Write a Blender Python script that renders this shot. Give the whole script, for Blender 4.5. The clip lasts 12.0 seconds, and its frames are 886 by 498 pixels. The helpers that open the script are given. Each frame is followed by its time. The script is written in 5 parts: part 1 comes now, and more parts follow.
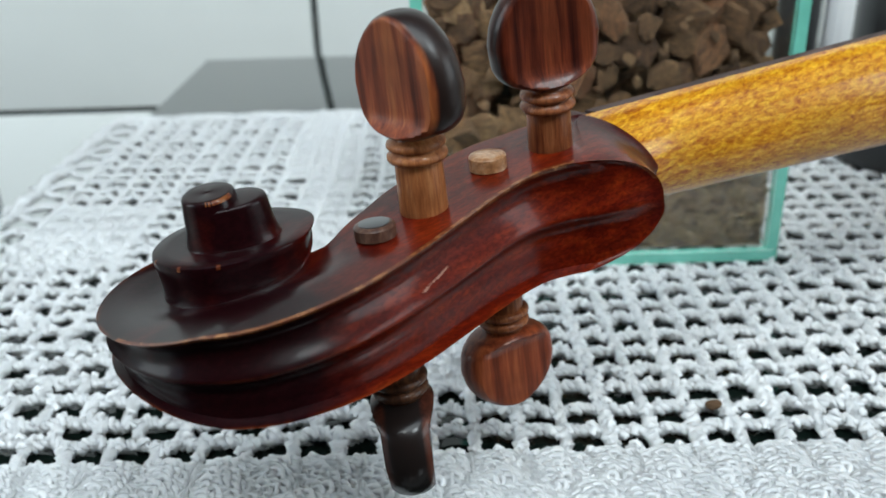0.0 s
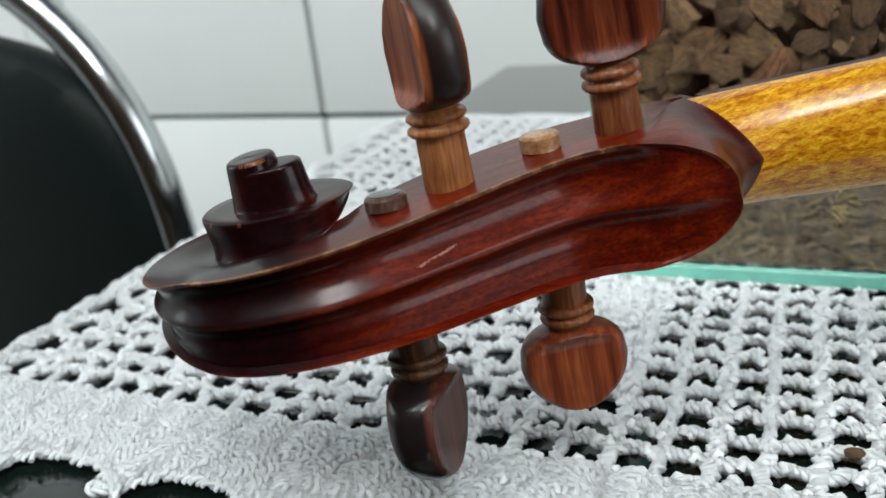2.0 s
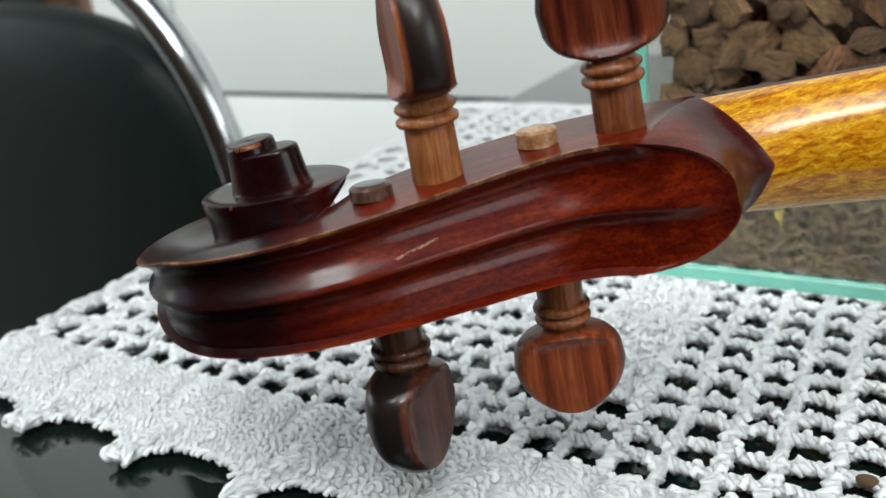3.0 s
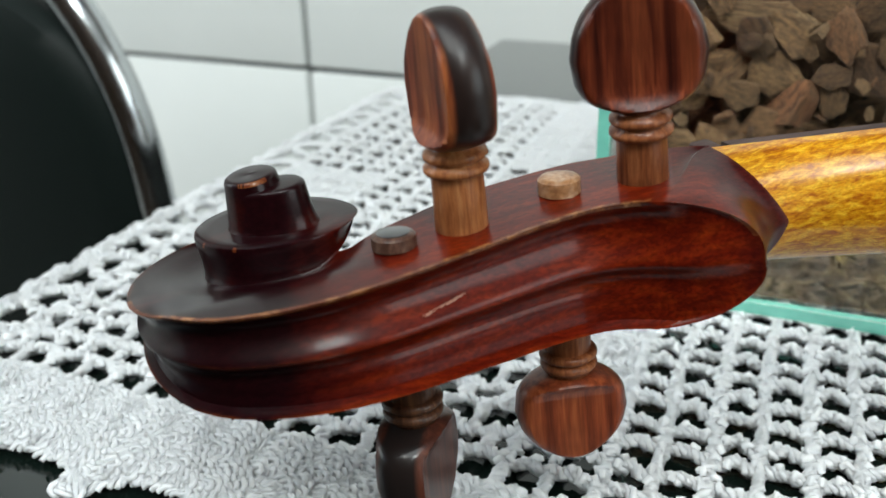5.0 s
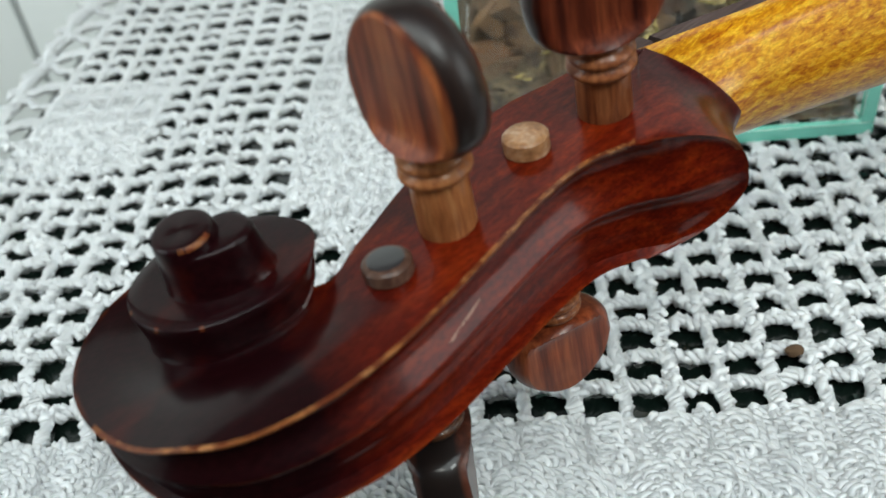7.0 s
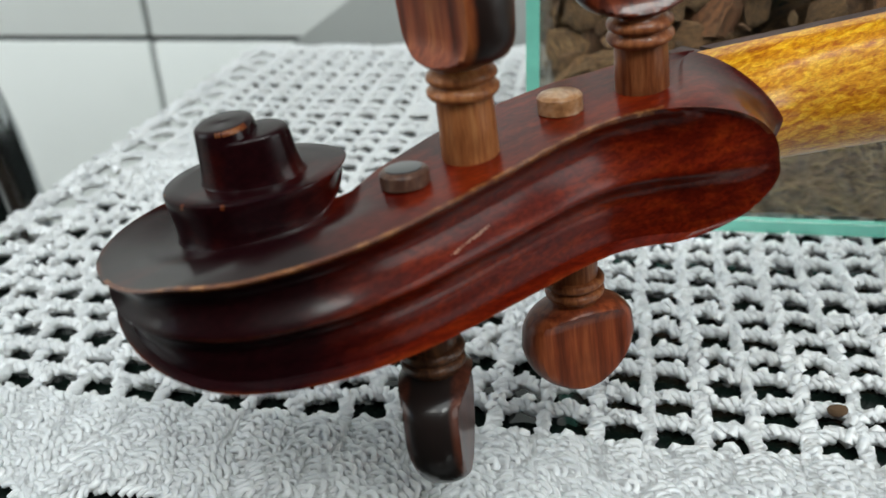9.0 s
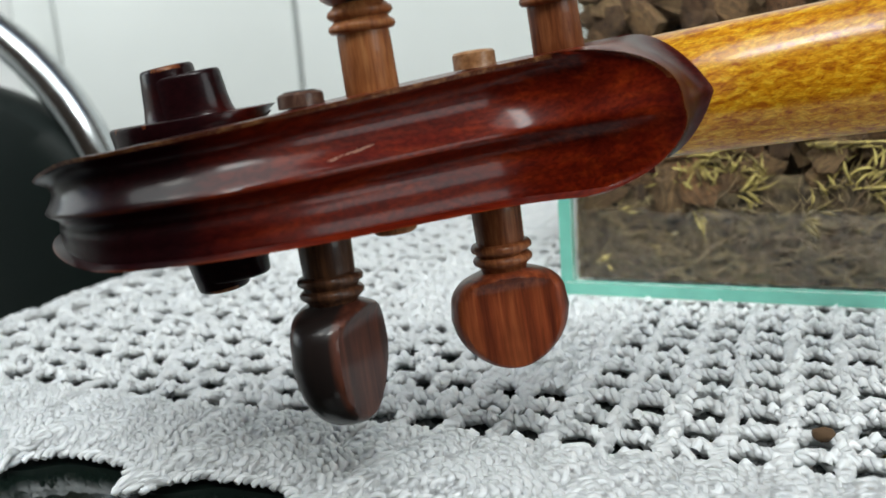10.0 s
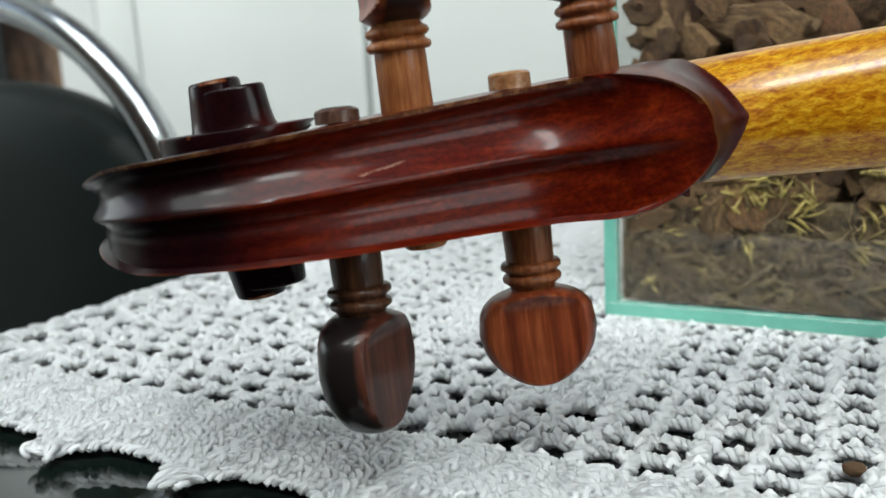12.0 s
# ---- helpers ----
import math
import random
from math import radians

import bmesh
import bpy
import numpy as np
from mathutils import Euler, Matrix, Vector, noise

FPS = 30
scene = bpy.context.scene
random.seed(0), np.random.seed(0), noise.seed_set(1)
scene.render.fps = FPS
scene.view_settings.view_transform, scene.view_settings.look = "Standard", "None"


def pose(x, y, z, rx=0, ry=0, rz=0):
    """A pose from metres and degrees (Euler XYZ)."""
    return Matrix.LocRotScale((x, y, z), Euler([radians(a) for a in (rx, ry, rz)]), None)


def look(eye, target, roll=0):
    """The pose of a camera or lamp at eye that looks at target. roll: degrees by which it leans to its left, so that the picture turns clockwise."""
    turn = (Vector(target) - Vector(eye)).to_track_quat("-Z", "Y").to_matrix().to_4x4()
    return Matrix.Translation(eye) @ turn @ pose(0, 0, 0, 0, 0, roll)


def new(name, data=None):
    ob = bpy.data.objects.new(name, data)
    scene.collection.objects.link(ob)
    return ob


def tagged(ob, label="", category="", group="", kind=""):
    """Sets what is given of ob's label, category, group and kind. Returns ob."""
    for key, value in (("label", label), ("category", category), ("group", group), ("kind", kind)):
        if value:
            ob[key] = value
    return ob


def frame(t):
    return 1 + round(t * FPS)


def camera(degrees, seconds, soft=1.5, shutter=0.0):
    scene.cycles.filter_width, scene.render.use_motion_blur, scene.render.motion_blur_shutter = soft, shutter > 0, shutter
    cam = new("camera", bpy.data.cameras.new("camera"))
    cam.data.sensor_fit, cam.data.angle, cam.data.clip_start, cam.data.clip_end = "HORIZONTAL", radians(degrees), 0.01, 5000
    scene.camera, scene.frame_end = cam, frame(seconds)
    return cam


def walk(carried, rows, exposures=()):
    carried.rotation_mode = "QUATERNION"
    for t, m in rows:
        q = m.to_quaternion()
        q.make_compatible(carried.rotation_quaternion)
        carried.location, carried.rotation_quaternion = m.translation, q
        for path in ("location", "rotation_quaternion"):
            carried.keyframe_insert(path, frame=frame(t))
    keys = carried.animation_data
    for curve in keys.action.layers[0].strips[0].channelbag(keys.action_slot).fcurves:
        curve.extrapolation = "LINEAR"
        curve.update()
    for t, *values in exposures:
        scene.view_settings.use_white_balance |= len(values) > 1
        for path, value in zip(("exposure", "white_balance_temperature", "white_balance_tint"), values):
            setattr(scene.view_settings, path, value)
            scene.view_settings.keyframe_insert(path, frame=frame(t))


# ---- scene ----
cam = camera(52.96, 12.0, soft=1.6, shutter=0.0)
cam.data.dof.use_dof = True
cam.data.dof.focus_distance, cam.data.dof.aperture_fstop = 0.168, 20.0
# seconds, eye x y z in metres, yaw, pitch, lean in degrees
ROWS = [
    (0.0, 0.0032, -0.1491, 0.1313, -0.14, -24.24, -1.69),
    (0.5, -0.0082, -0.1523, 0.1216, 0.12, -23.60, -2.08),
    (1.0, 0.0112, -0.1447, 0.1248, 7.30, -24.31, -5.02),
    (1.5, 0.0357, -0.1399, 0.1203, 11.75, -23.49, -6.09),
    (2.0, 0.0612, -0.1358, 0.1189, 25.01, -21.47, -6.62),
    (2.5, 0.0762, -0.1343, 0.1162, 31.18, -21.72, -6.42),
    (2.7, 0.0794, -0.1310, 0.1177, 32.05, -21.53, -6.44),
    (4.3, 0.0625, -0.1086, 0.1164, 29.14, -24.16, -3.42),
    (4.5, 0.0621, -0.1106, 0.1170, 28.36, -24.32, -3.28),
    (5.0, 0.0503, -0.1253, 0.1303, 23.02, -24.76, -1.10),
    (5.5, 0.0280, -0.1304, 0.1526, 18.99, -27.66, -2.11),
    (6.0, 0.0003, -0.1147, 0.1600, 9.11, -32.65, -6.32),
    (6.5, 0.0087, -0.1035, 0.1533, 6.31, -37.69, -7.65),
    (7.0, 0.0093, -0.1024, 0.1516, 5.64, -39.24, -7.47),
    (7.2, 0.0084, -0.0980, 0.1581, 5.23, -43.62, -6.09),
    (8.8, 0.0193, -0.1225, 0.1288, 10.03, -30.10, -3.27),
    (9.0, 0.0225, -0.1245, 0.1221, 12.30, -27.50, -2.96),
    (9.5, 0.0472, -0.1258, 0.0932, 17.31, -23.32, -1.20),
    (10.0, 0.0698, -0.1299, 0.0786, 24.34, -12.84, -4.18),
    (10.5, 0.0732, -0.1300, 0.0715, 26.80, -9.99, -4.11),
    (11.0, 0.0724, -0.1294, 0.0717, 27.31, -8.40, -4.01),
    (11.5, 0.0728, -0.1294, 0.0732, 28.38, -7.39, -4.14),
    (12.0, 0.0768, -0.1295, 0.0794, 28.67, -11.77, -2.94),
]
walk(cam, [(t, pose(x, y, z, 0, 0, yaw) @ pose(0, 0, 0, 90 + pitch) @ pose(0, 0, 0, 0, 0, lean)) for t, x, y, z, yaw, pitch, lean in ROWS], exposures=[(0.0, -0.17, 6050, 4), (1.0, -0.22, 6150, 5), (2.5, -0.13, 6450, 7), (4.5, 0.04, 6500, 6), (5.5, -0.27, 6300, 3), (6.0, -0.39, 6300, 1), (7.0, -0.26, 6350, 2), (9.0, -0.27, 6450, 5), (9.5, -0.26, 6450, 6), (10.5, -0.22, 6450, 6), (12.0, -0.24, 6450, 5)])

# ---------------------------------------------------------------- light
world = bpy.data.worlds.new("world")
scene.world = world
world.use_nodes = True
wn = world.node_tree.nodes
sky = wn.new("ShaderNodeTexSky")
sky.sky_type = "NISHITA"
sky.sun_disc = False
sky.sun_elevation = radians(38)
sky.sun_rotation = radians(200)
world.node_tree.links.new(sky.outputs[0], wn["Background"].inputs[0])
wn["Background"].inputs[1].default_value = 0.12

sun_data = bpy.data.lights.new("sun", "SUN")
sun_data.energy, sun_data.angle, sun_data.color = 0.6, radians(12), (1.0, 0.96, 0.9)
sun = new("sun", sun_data)
sun.matrix_world = look((0, -3, 4), (0.4, 0, 0))


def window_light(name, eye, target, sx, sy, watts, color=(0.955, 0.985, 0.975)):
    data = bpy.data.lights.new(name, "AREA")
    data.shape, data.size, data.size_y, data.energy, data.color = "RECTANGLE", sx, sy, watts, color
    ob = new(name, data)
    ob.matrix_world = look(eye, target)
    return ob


window_light("skylight_light", (0.1, -0.78, 1.83), (0.1, -0.70, 0.0), 2.1, 1.1, 41)
# compact added lamp, placed to put the highlights on neck and flutes
window_light("highlight_lamp", (0.86, -1.16, 1.81), (0.05, -0.1, 0.0), 0.5, 0.4, 16)
window_light("window_light", (-1.97, -0.36, 0.85), (0, -0.36, 0.75), 0.85, 1.3, 14)
# added fill lamp from the east, lifts the shade under the violin
window_light("east_fill_light", (2.17, -0.60, 0.85), (0, -0.60, 0.75), 1.15, 1.15, 18)

# ---------------------------------------------------------------- materials


def material(name):
    m = bpy.data.materials.new(name)
    m.use_nodes = True
    return m, m.node_tree.nodes, m.node_tree.links, m.node_tree.nodes["Principled BSDF"]


def ramp(nodes, stops):
    r = nodes.new("ShaderNodeValToRGB")
    e = r.color_ramp.elements
    while len(e) < len(stops):
        e.new(0.5)
    for i, (p, c) in enumerate(stops):
        e[i].position, e[i].color = p, (*c, 1)
    return r


def coords(nodes, links, scale, kind="Object", spin=(0, 0, 0)):
    tc = nodes.new("ShaderNodeTexCoord")
    mp = nodes.new("ShaderNodeMapping")
    mp.inputs["Scale"].default_value = scale
    mp.inputs["Rotation"].default_value = [radians(a) for a in spin]
    links.new(tc.outputs[kind], mp.inputs["Vector"])
    return mp.outputs["Vector"]


def noise_tex(nodes, links, vec, scale, detail=4, rough=0.55, dist=0.0):
    n = nodes.new("ShaderNodeTexNoise")
    n.inputs["Scale"].default_value, n.inputs["Detail"].default_value = scale, detail
    n.inputs["Roughness"].default_value, n.inputs["Distortion"].default_value = rough, dist
    if vec is not None:
        links.new(vec, n.inputs["Vector"])
    return n


def bump(nodes, links, height, bsdf, strength, distance):
    b = nodes.new("ShaderNodeBump")
    b.inputs["Strength"].default_value, b.inputs["Distance"].default_value = strength, distance
    links.new(height, b.inputs["Height"])
    links.new(b.outputs[0], bsdf.inputs["Normal"])
    links.new(b.outputs[0], bsdf.inputs["Coat Normal"])
    return b


def mix(nodes, links, fac, a, b, mode="MIX"):
    n = nodes.new("ShaderNodeMix")
    n.data_type, n.blend_type = "RGBA", mode
    for sock, val in ((n.inputs["Factor"], fac), (n.inputs[6], a), (n.inputs[7], b)):
        if isinstance(val, (int, float)):
            sock.default_value = val
        elif isinstance(val, tuple):
            sock.default_value = (*val, 1)
        else:
            links.new(val, sock)
    return n.outputs[2]


def plain(name, color, rough=0.5, metal=0.0, var=0.15, scale=60.0, bumpy=0.0, coat=0.0):
    m, n, l, b = material(name)
    vec = coords(n, l, (1, 1, 1))
    t = noise_tex(n, l, vec, scale, 5)
    c = ramp(n, [(0.3, tuple(x * (1 - var) for x in color)), (0.7, tuple(min(1, x * (1 + var)) for x in color))])
    l.new(t.outputs[0], c.inputs[0])
    l.new(c.outputs[0], b.inputs["Base Color"])
    b.inputs["Roughness"].default_value, b.inputs["Metallic"].default_value = rough, metal
    b.inputs["Coat Weight"].default_value = coat
    if bumpy:
        bump(n, l, t.outputs[0], b, bumpy, 0.0005)
    return m


def wood(name, dark, mid, light, grain=(60, 900, 900), rough=0.3, coat=0.6, spin=(0, 0, 0), coat_rough=0.08, speck=0.3, relief=0.05, stain=0.7, detail=6):
    """Figured wood: long streaks along local x, finer pores and broad stains."""
    m, n, l, b = material(name)
    vec = coords(n, l, grain, spin=spin)
    streak = noise_tex(n, l, vec, 1.0, detail, 0.6, 0.6)
    c = ramp(n, [(0.32, dark), (0.5, mid), (0.68, light)])
    l.new(streak.outputs[0], c.inputs[0])
    broad = noise_tex(n, l, coords(n, l, (1, 1, 1)), 55.0, 3)
    br = ramp(n, [(0.35, (0.45, 0.45, 0.45)), (0.65, (1.0, 1.0, 1.0))])
    l.new(broad.outputs[0], br.inputs[0])
    col = mix(n, l, stain, c.outputs[0], br.outputs[0], "MULTIPLY")
    pores = noise_tex(n, l, coords(n, l, tuple(g * 4 for g in grain), spin=spin), 1.0, 3)
    pr = ramp(n, [(0.42, (0.35, 0.3, 0.3)), (0.55, (1, 1, 1))])
    l.new(pores.outputs[0], pr.inputs[0])
    col = mix(n, l, speck, col, pr.outputs[0], "MULTIPLY")
    l.new(col, b.inputs["Base Color"])
    b.inputs["Roughness"].default_value = rough
    b.inputs["Specular IOR Level"].default_value = 0.15
    b.inputs["Coat Weight"].default_value, b.inputs["Coat Roughness"].default_value = coat, coat_rough
    bump(n, l, pores.outputs[0], b, relief, 0.0002)
    return m


def dark_rim(m, keep=0.2, low=0.0019, high=0.0031):
    """Mixes near-black in along the head's rim, between its two dished faces."""
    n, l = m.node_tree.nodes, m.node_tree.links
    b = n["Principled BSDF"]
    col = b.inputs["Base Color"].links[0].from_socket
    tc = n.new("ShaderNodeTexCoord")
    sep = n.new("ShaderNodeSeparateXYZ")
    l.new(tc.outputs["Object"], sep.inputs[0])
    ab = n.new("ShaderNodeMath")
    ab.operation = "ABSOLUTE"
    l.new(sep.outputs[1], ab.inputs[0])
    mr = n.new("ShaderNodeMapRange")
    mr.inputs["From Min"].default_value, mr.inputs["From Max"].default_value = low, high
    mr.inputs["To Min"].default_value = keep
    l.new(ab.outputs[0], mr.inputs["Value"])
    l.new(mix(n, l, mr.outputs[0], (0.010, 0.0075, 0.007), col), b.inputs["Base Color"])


def scratch(n, l, sep, col):
    """A pale scratch along the upper flute, broken by its own roughness."""
    def op(kind, a, b):
        m = n.new("ShaderNodeMath")
        m.operation = kind
        for s, v in zip(m.inputs, (a, b)):
            if isinstance(v, (int, float)):
                s.default_value = v
            else:
                l.new(v, s)
        return m.outputs[0]
    x, y, z = sep.outputs
    t = noise_tex(n, l, coords(n, l, (1, 1, 1)), 1400.0, 3)
    off = op("ABSOLUTE", op("SUBTRACT", op("ADD", z, op("MULTIPLY", t.outputs[0], 0.0006)), op("SUBTRACT", op("MULTIPLY", x, 0.09), 0.0066)), 0)
    near = op("LESS_THAN", off, 0.00017)
    span = op("LESS_THAN", op("ABSOLUTE", op("ADD", x, 0.0068), 0), 0.0040)
    back = op("LESS_THAN", y, -0.006)
    worn = op("GREATER_THAN", t.outputs[0], 0.44)
    m = op("MULTIPLY", op("MULTIPLY", near, span), op("MULTIPLY", back, worn))
    return mix(n, l, op("MULTIPLY", m, 0.6), col, (0.42, 0.24, 0.17))


def varnish(name, rubbed_ridges):
    """Dark red-brown spirit varnish: burgundy with orange flame and black stains."""
    m, n, l, b = material(name)
    flame = noise_tex(n, l, coords(n, l, (48, 420, 560), spin=(0, 0, 10)), 1.0, 2, 0.45, 0.3)
    c = ramp(n, [(0.2, (0.052, 0.0031, 0.0011)), (0.5, (0.090, 0.0064, 0.0015)), (0.82, (0.155, 0.0165, 0.0025))])
    l.new(flame.outputs[0], c.inputs[0])
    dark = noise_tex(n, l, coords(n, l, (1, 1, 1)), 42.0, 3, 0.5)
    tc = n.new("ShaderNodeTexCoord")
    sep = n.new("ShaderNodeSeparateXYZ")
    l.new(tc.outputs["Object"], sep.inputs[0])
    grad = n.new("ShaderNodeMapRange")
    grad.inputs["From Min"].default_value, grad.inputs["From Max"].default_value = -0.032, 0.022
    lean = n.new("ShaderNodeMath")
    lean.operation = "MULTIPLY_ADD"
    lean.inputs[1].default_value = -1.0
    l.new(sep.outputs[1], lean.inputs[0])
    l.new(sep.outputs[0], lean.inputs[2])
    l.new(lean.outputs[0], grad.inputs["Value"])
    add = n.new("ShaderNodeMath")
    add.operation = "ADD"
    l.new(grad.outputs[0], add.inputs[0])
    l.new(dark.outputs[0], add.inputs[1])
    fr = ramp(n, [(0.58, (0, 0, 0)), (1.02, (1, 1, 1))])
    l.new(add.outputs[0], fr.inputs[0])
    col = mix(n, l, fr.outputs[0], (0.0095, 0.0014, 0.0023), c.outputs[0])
    chin = n.new("ShaderNodeMapRange")
    chin.inputs["From Min"].default_value, chin.inputs["From Max"].default_value = 0.041, 0.047
    chin.inputs["To Max"].default_value = 0.85
    l.new(sep.outputs[0], chin.inputs["Value"])
    col = mix(n, l, chin.outputs[0], col, (0.030, 0.0035, 0.0042))
    # short wavy flecks across the side faces, finer pores along the back
    fleck = noise_tex(n, l, coords(n, l, (650, 1700, 1500), spin=(0, 0, 35)), 1.0, 2, 0.5, 0.6)
    fk = ramp(n, [(0.36, (0.45, 0.38, 0.38)), (0.5, (0.95, 0.95, 0.95)), (0.66, (1.6, 1.6, 1.3))])
    l.new(fleck.outputs[0], fk.inputs[0])
    col = mix(n, l, 0.55, col, fk.outputs[0], "MULTIPLY")
    # the varnish is rubbed thin along the ridges
    if rubbed_ridges:
        geo = n.new("ShaderNodeNewGeometry")
        rubbed = n.new("ShaderNodeMapRange")
        rubbed.inputs["From Min"].default_value, rubbed.inputs["From Max"].default_value = 0.53, 0.60
        rubbed.inputs["To Max"].default_value = 0.32
        l.new(geo.outputs["Pointiness"], rubbed.inputs["Value"])
        patchy = noise_tex(n, l, coords(n, l, (1, 1, 1)), 170.0, 4, 0.6)
        pt = ramp(n, [(0.40, (0, 0, 0)), (0.60, (1, 1, 1))])
        l.new(patchy.outputs[0], pt.inputs[0])
        amount = n.new("ShaderNodeMath")
        amount.operation = "MULTIPLY"
        l.new(rubbed.outputs[0], amount.inputs[0])
        l.new(pt.outputs[0], amount.inputs[1])
        col = mix(n, l, amount.outputs[0], col, (0.26, 0.055, 0.009))
    col = scratch(n, l, sep, col)
    l.new(col, b.inputs["Base Color"])
    b.inputs["Roughness"].default_value = 0.3
    b.inputs["Specular IOR Level"].default_value = 0.08
    b.inputs["Coat Weight"].default_value = 0.27
    rub = noise_tex(n, l, coords(n, l, (1, 1, 1)), 120.0, 5, 0.65)
    rr = n.new("ShaderNodeMapRange")
    rr.inputs["From Min"].default_value, rr.inputs["From Max"].default_value = 0.35, 0.7
    rr.inputs["To Min"].default_value, rr.inputs["To Max"].default_value = 0.11, 0.18
    l.new(rub.outputs[0], rr.inputs["Value"])
    l.new(rr.outputs[0], b.inputs["Coat Roughness"])
    dust = noise_tex(n, l, coords(n, l, (300, 900, 900)), 1.0, 3)
    bump(n, l, dust.outputs[0], b, 0.02, 0.0001)
    return m


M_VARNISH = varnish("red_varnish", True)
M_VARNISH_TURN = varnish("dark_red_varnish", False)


def worn(m, under):
    """Lets the varnish colour stand where the edge is not rubbed through."""
    n, l = m.node_tree.nodes, m.node_tree.links
    b = n["Principled BSDF"]
    col = b.inputs["Base Color"].links[0].from_socket
    t = noise_tex(n, l, coords(n, l, (1, 1, 1)), 420.0, 6, 0.8)
    r = ramp(n, [(0.45, (0, 0, 0)), (0.58, (1, 1, 1))])
    l.new(t.outputs[0], r.inputs[0])
    l.new(mix(n, l, r.outputs[0], under, col), b.inputs["Base Color"])


M_EDGE = wood("worn_edge", (0.09, 0.022, 0.006), (0.30, 0.105, 0.028), (0.5, 0.24, 0.10), (90, 320, 320), 0.4, 0.3)
worn(M_EDGE, (0.10, 0.021, 0.006))
M_NECK = wood("amber_maple", (0.34, 0.085, 0.001), (0.60, 0.25, 0.004), (0.80, 0.46, 0.026), (300, 850, 1150), 0.3, 0.65, speck=0.35, coat_rough=0.15, relief=0.03, stain=0.28, spin=(0, 0, 28), detail=3)
M_EBONY = wood("ebony", (0.045, 0.027, 0.025), (0.085, 0.056, 0.05), (0.13, 0.09, 0.082), (40, 700, 700), 0.6, 0.0)
M_ROSE = wood("rosewood", (0.03, 0.005, 0.003), (0.12, 0.022, 0.009), (0.24, 0.055, 0.02), (420, 420, 26), 0.34, 0.32, coat_rough=0.14)
M_ROSE_LIGHT = wood("light_rosewood", (0.10, 0.019, 0.008), (0.24, 0.050, 0.017), (0.36, 0.092, 0.031), (420, 420, 26), 0.36, 0.3, coat_rough=0.14)
M_ROSE_STREAKED = wood("streaked_rosewood", (0.10, 0.018, 0.007), (0.28, 0.060, 0.021), (0.50, 0.155, 0.050), (360, 360, 24), 0.36, 0.35, coat_rough=0.3)
M_ROSE_DARK = wood("dark_rosewood", (0.028, 0.009, 0.006), (0.075, 0.022, 0.013), (0.13, 0.040, 0.022), (380, 380, 24), 0.34, 0.3, coat_rough=0.1)
M_SHAFT = wood("peg_shaft_wood", (0.14, 0.036, 0.013), (0.26, 0.08, 0.028), (0.39, 0.145, 0.055), (800, 800, 70), 0.42, 0.25)
M_SHAFT_DARK = wood("peg_shaft_dark_wood", (0.035, 0.014, 0.008), (0.085, 0.034, 0.017), (0.17, 0.07, 0.03), (800, 800, 70), 0.42, 0.3)
M_SHAFT_TAN = wood("peg_shaft_tan_wood", (0.25, 0.075, 0.026), (0.42, 0.15, 0.050), (0.54, 0.23, 0.088), (800, 800, 70), 0.42, 0.25)
dark_rim(M_ROSE)
dark_rim(M_ROSE_LIGHT, 0.6)
dark_rim(M_ROSE_DARK, 0.03, 0.0030, 0.0038)
dark_rim(M_ROSE_STREAKED, 0.03, 0.0028, 0.0036)
M_BUTTON = wood("dark_button_wood", (0.05, 0.022, 0.016), (0.1, 0.05, 0.034), (0.17, 0.095, 0.065), (500, 500, 200), 0.4, 0.3)
M_BUTTON_PALE = wood("pale_button_wood", (0.25, 0.11, 0.045), (0.4, 0.2, 0.09), (0.55, 0.37, 0.24), (300, 300, 300), 0.35, 0.4)
M_BLACKCAP = plain("black_cap", (0.02, 0.018, 0.02), 0.3, coat=0.5)
M_GLASSBLACK = plain("black_glass", (0.004, 0.008, 0.0062), 0.035, var=0.1)
M_GLASSBLACK.node_tree.nodes["Principled BSDF"].inputs["Specular IOR Level"].default_value = 0.42
M_STEEL = plain("steel_tube", (0.46, 0.48, 0.49), 0.16, 1.0, 0.06)
M_LEATHER = plain("black_vinyl", (0.005, 0.0085, 0.0075), 0.5, var=0.2, scale=900, bumpy=0.25)
M_LEATHER.node_tree.nodes["Principled BSDF"].inputs["Specular IOR Level"].default_value = 0.13
M_PAINT = plain("white_paint", (0.8, 0.81, 0.8), 0.6, var=0.03, scale=8)
# for the unseen dark slabs that are added to darken reflections
M_DARK_UNSEEN = wood("unseen_dark_wood", (0.03, 0.018, 0.012), (0.06, 0.036, 0.024), (0.09, 0.055, 0.035), (3, 30, 1.5), 0.5, 0.1)
M_DOOR = wood("veined_brown_door", (0.03, 0.022, 0.02), (0.075, 0.05, 0.04), (0.34, 0.21, 0.13), (9, 9, 3.5), 0.45, 0.2, spin=(0, 25, 0))
M_FLOOR = plain("grey_floor_tile", (0.45, 0.44, 0.42), 0.35, var=0.1, scale=12)
M_MOTIF = plain("red_brown_glaze", (0.23, 0.07, 0.05), 0.4, var=0.4, scale=60)
M_GROUT = plain("dark_grout", (0.055, 0.06, 0.06), 0.8, var=0.3, scale=150, bumpy=0.5)


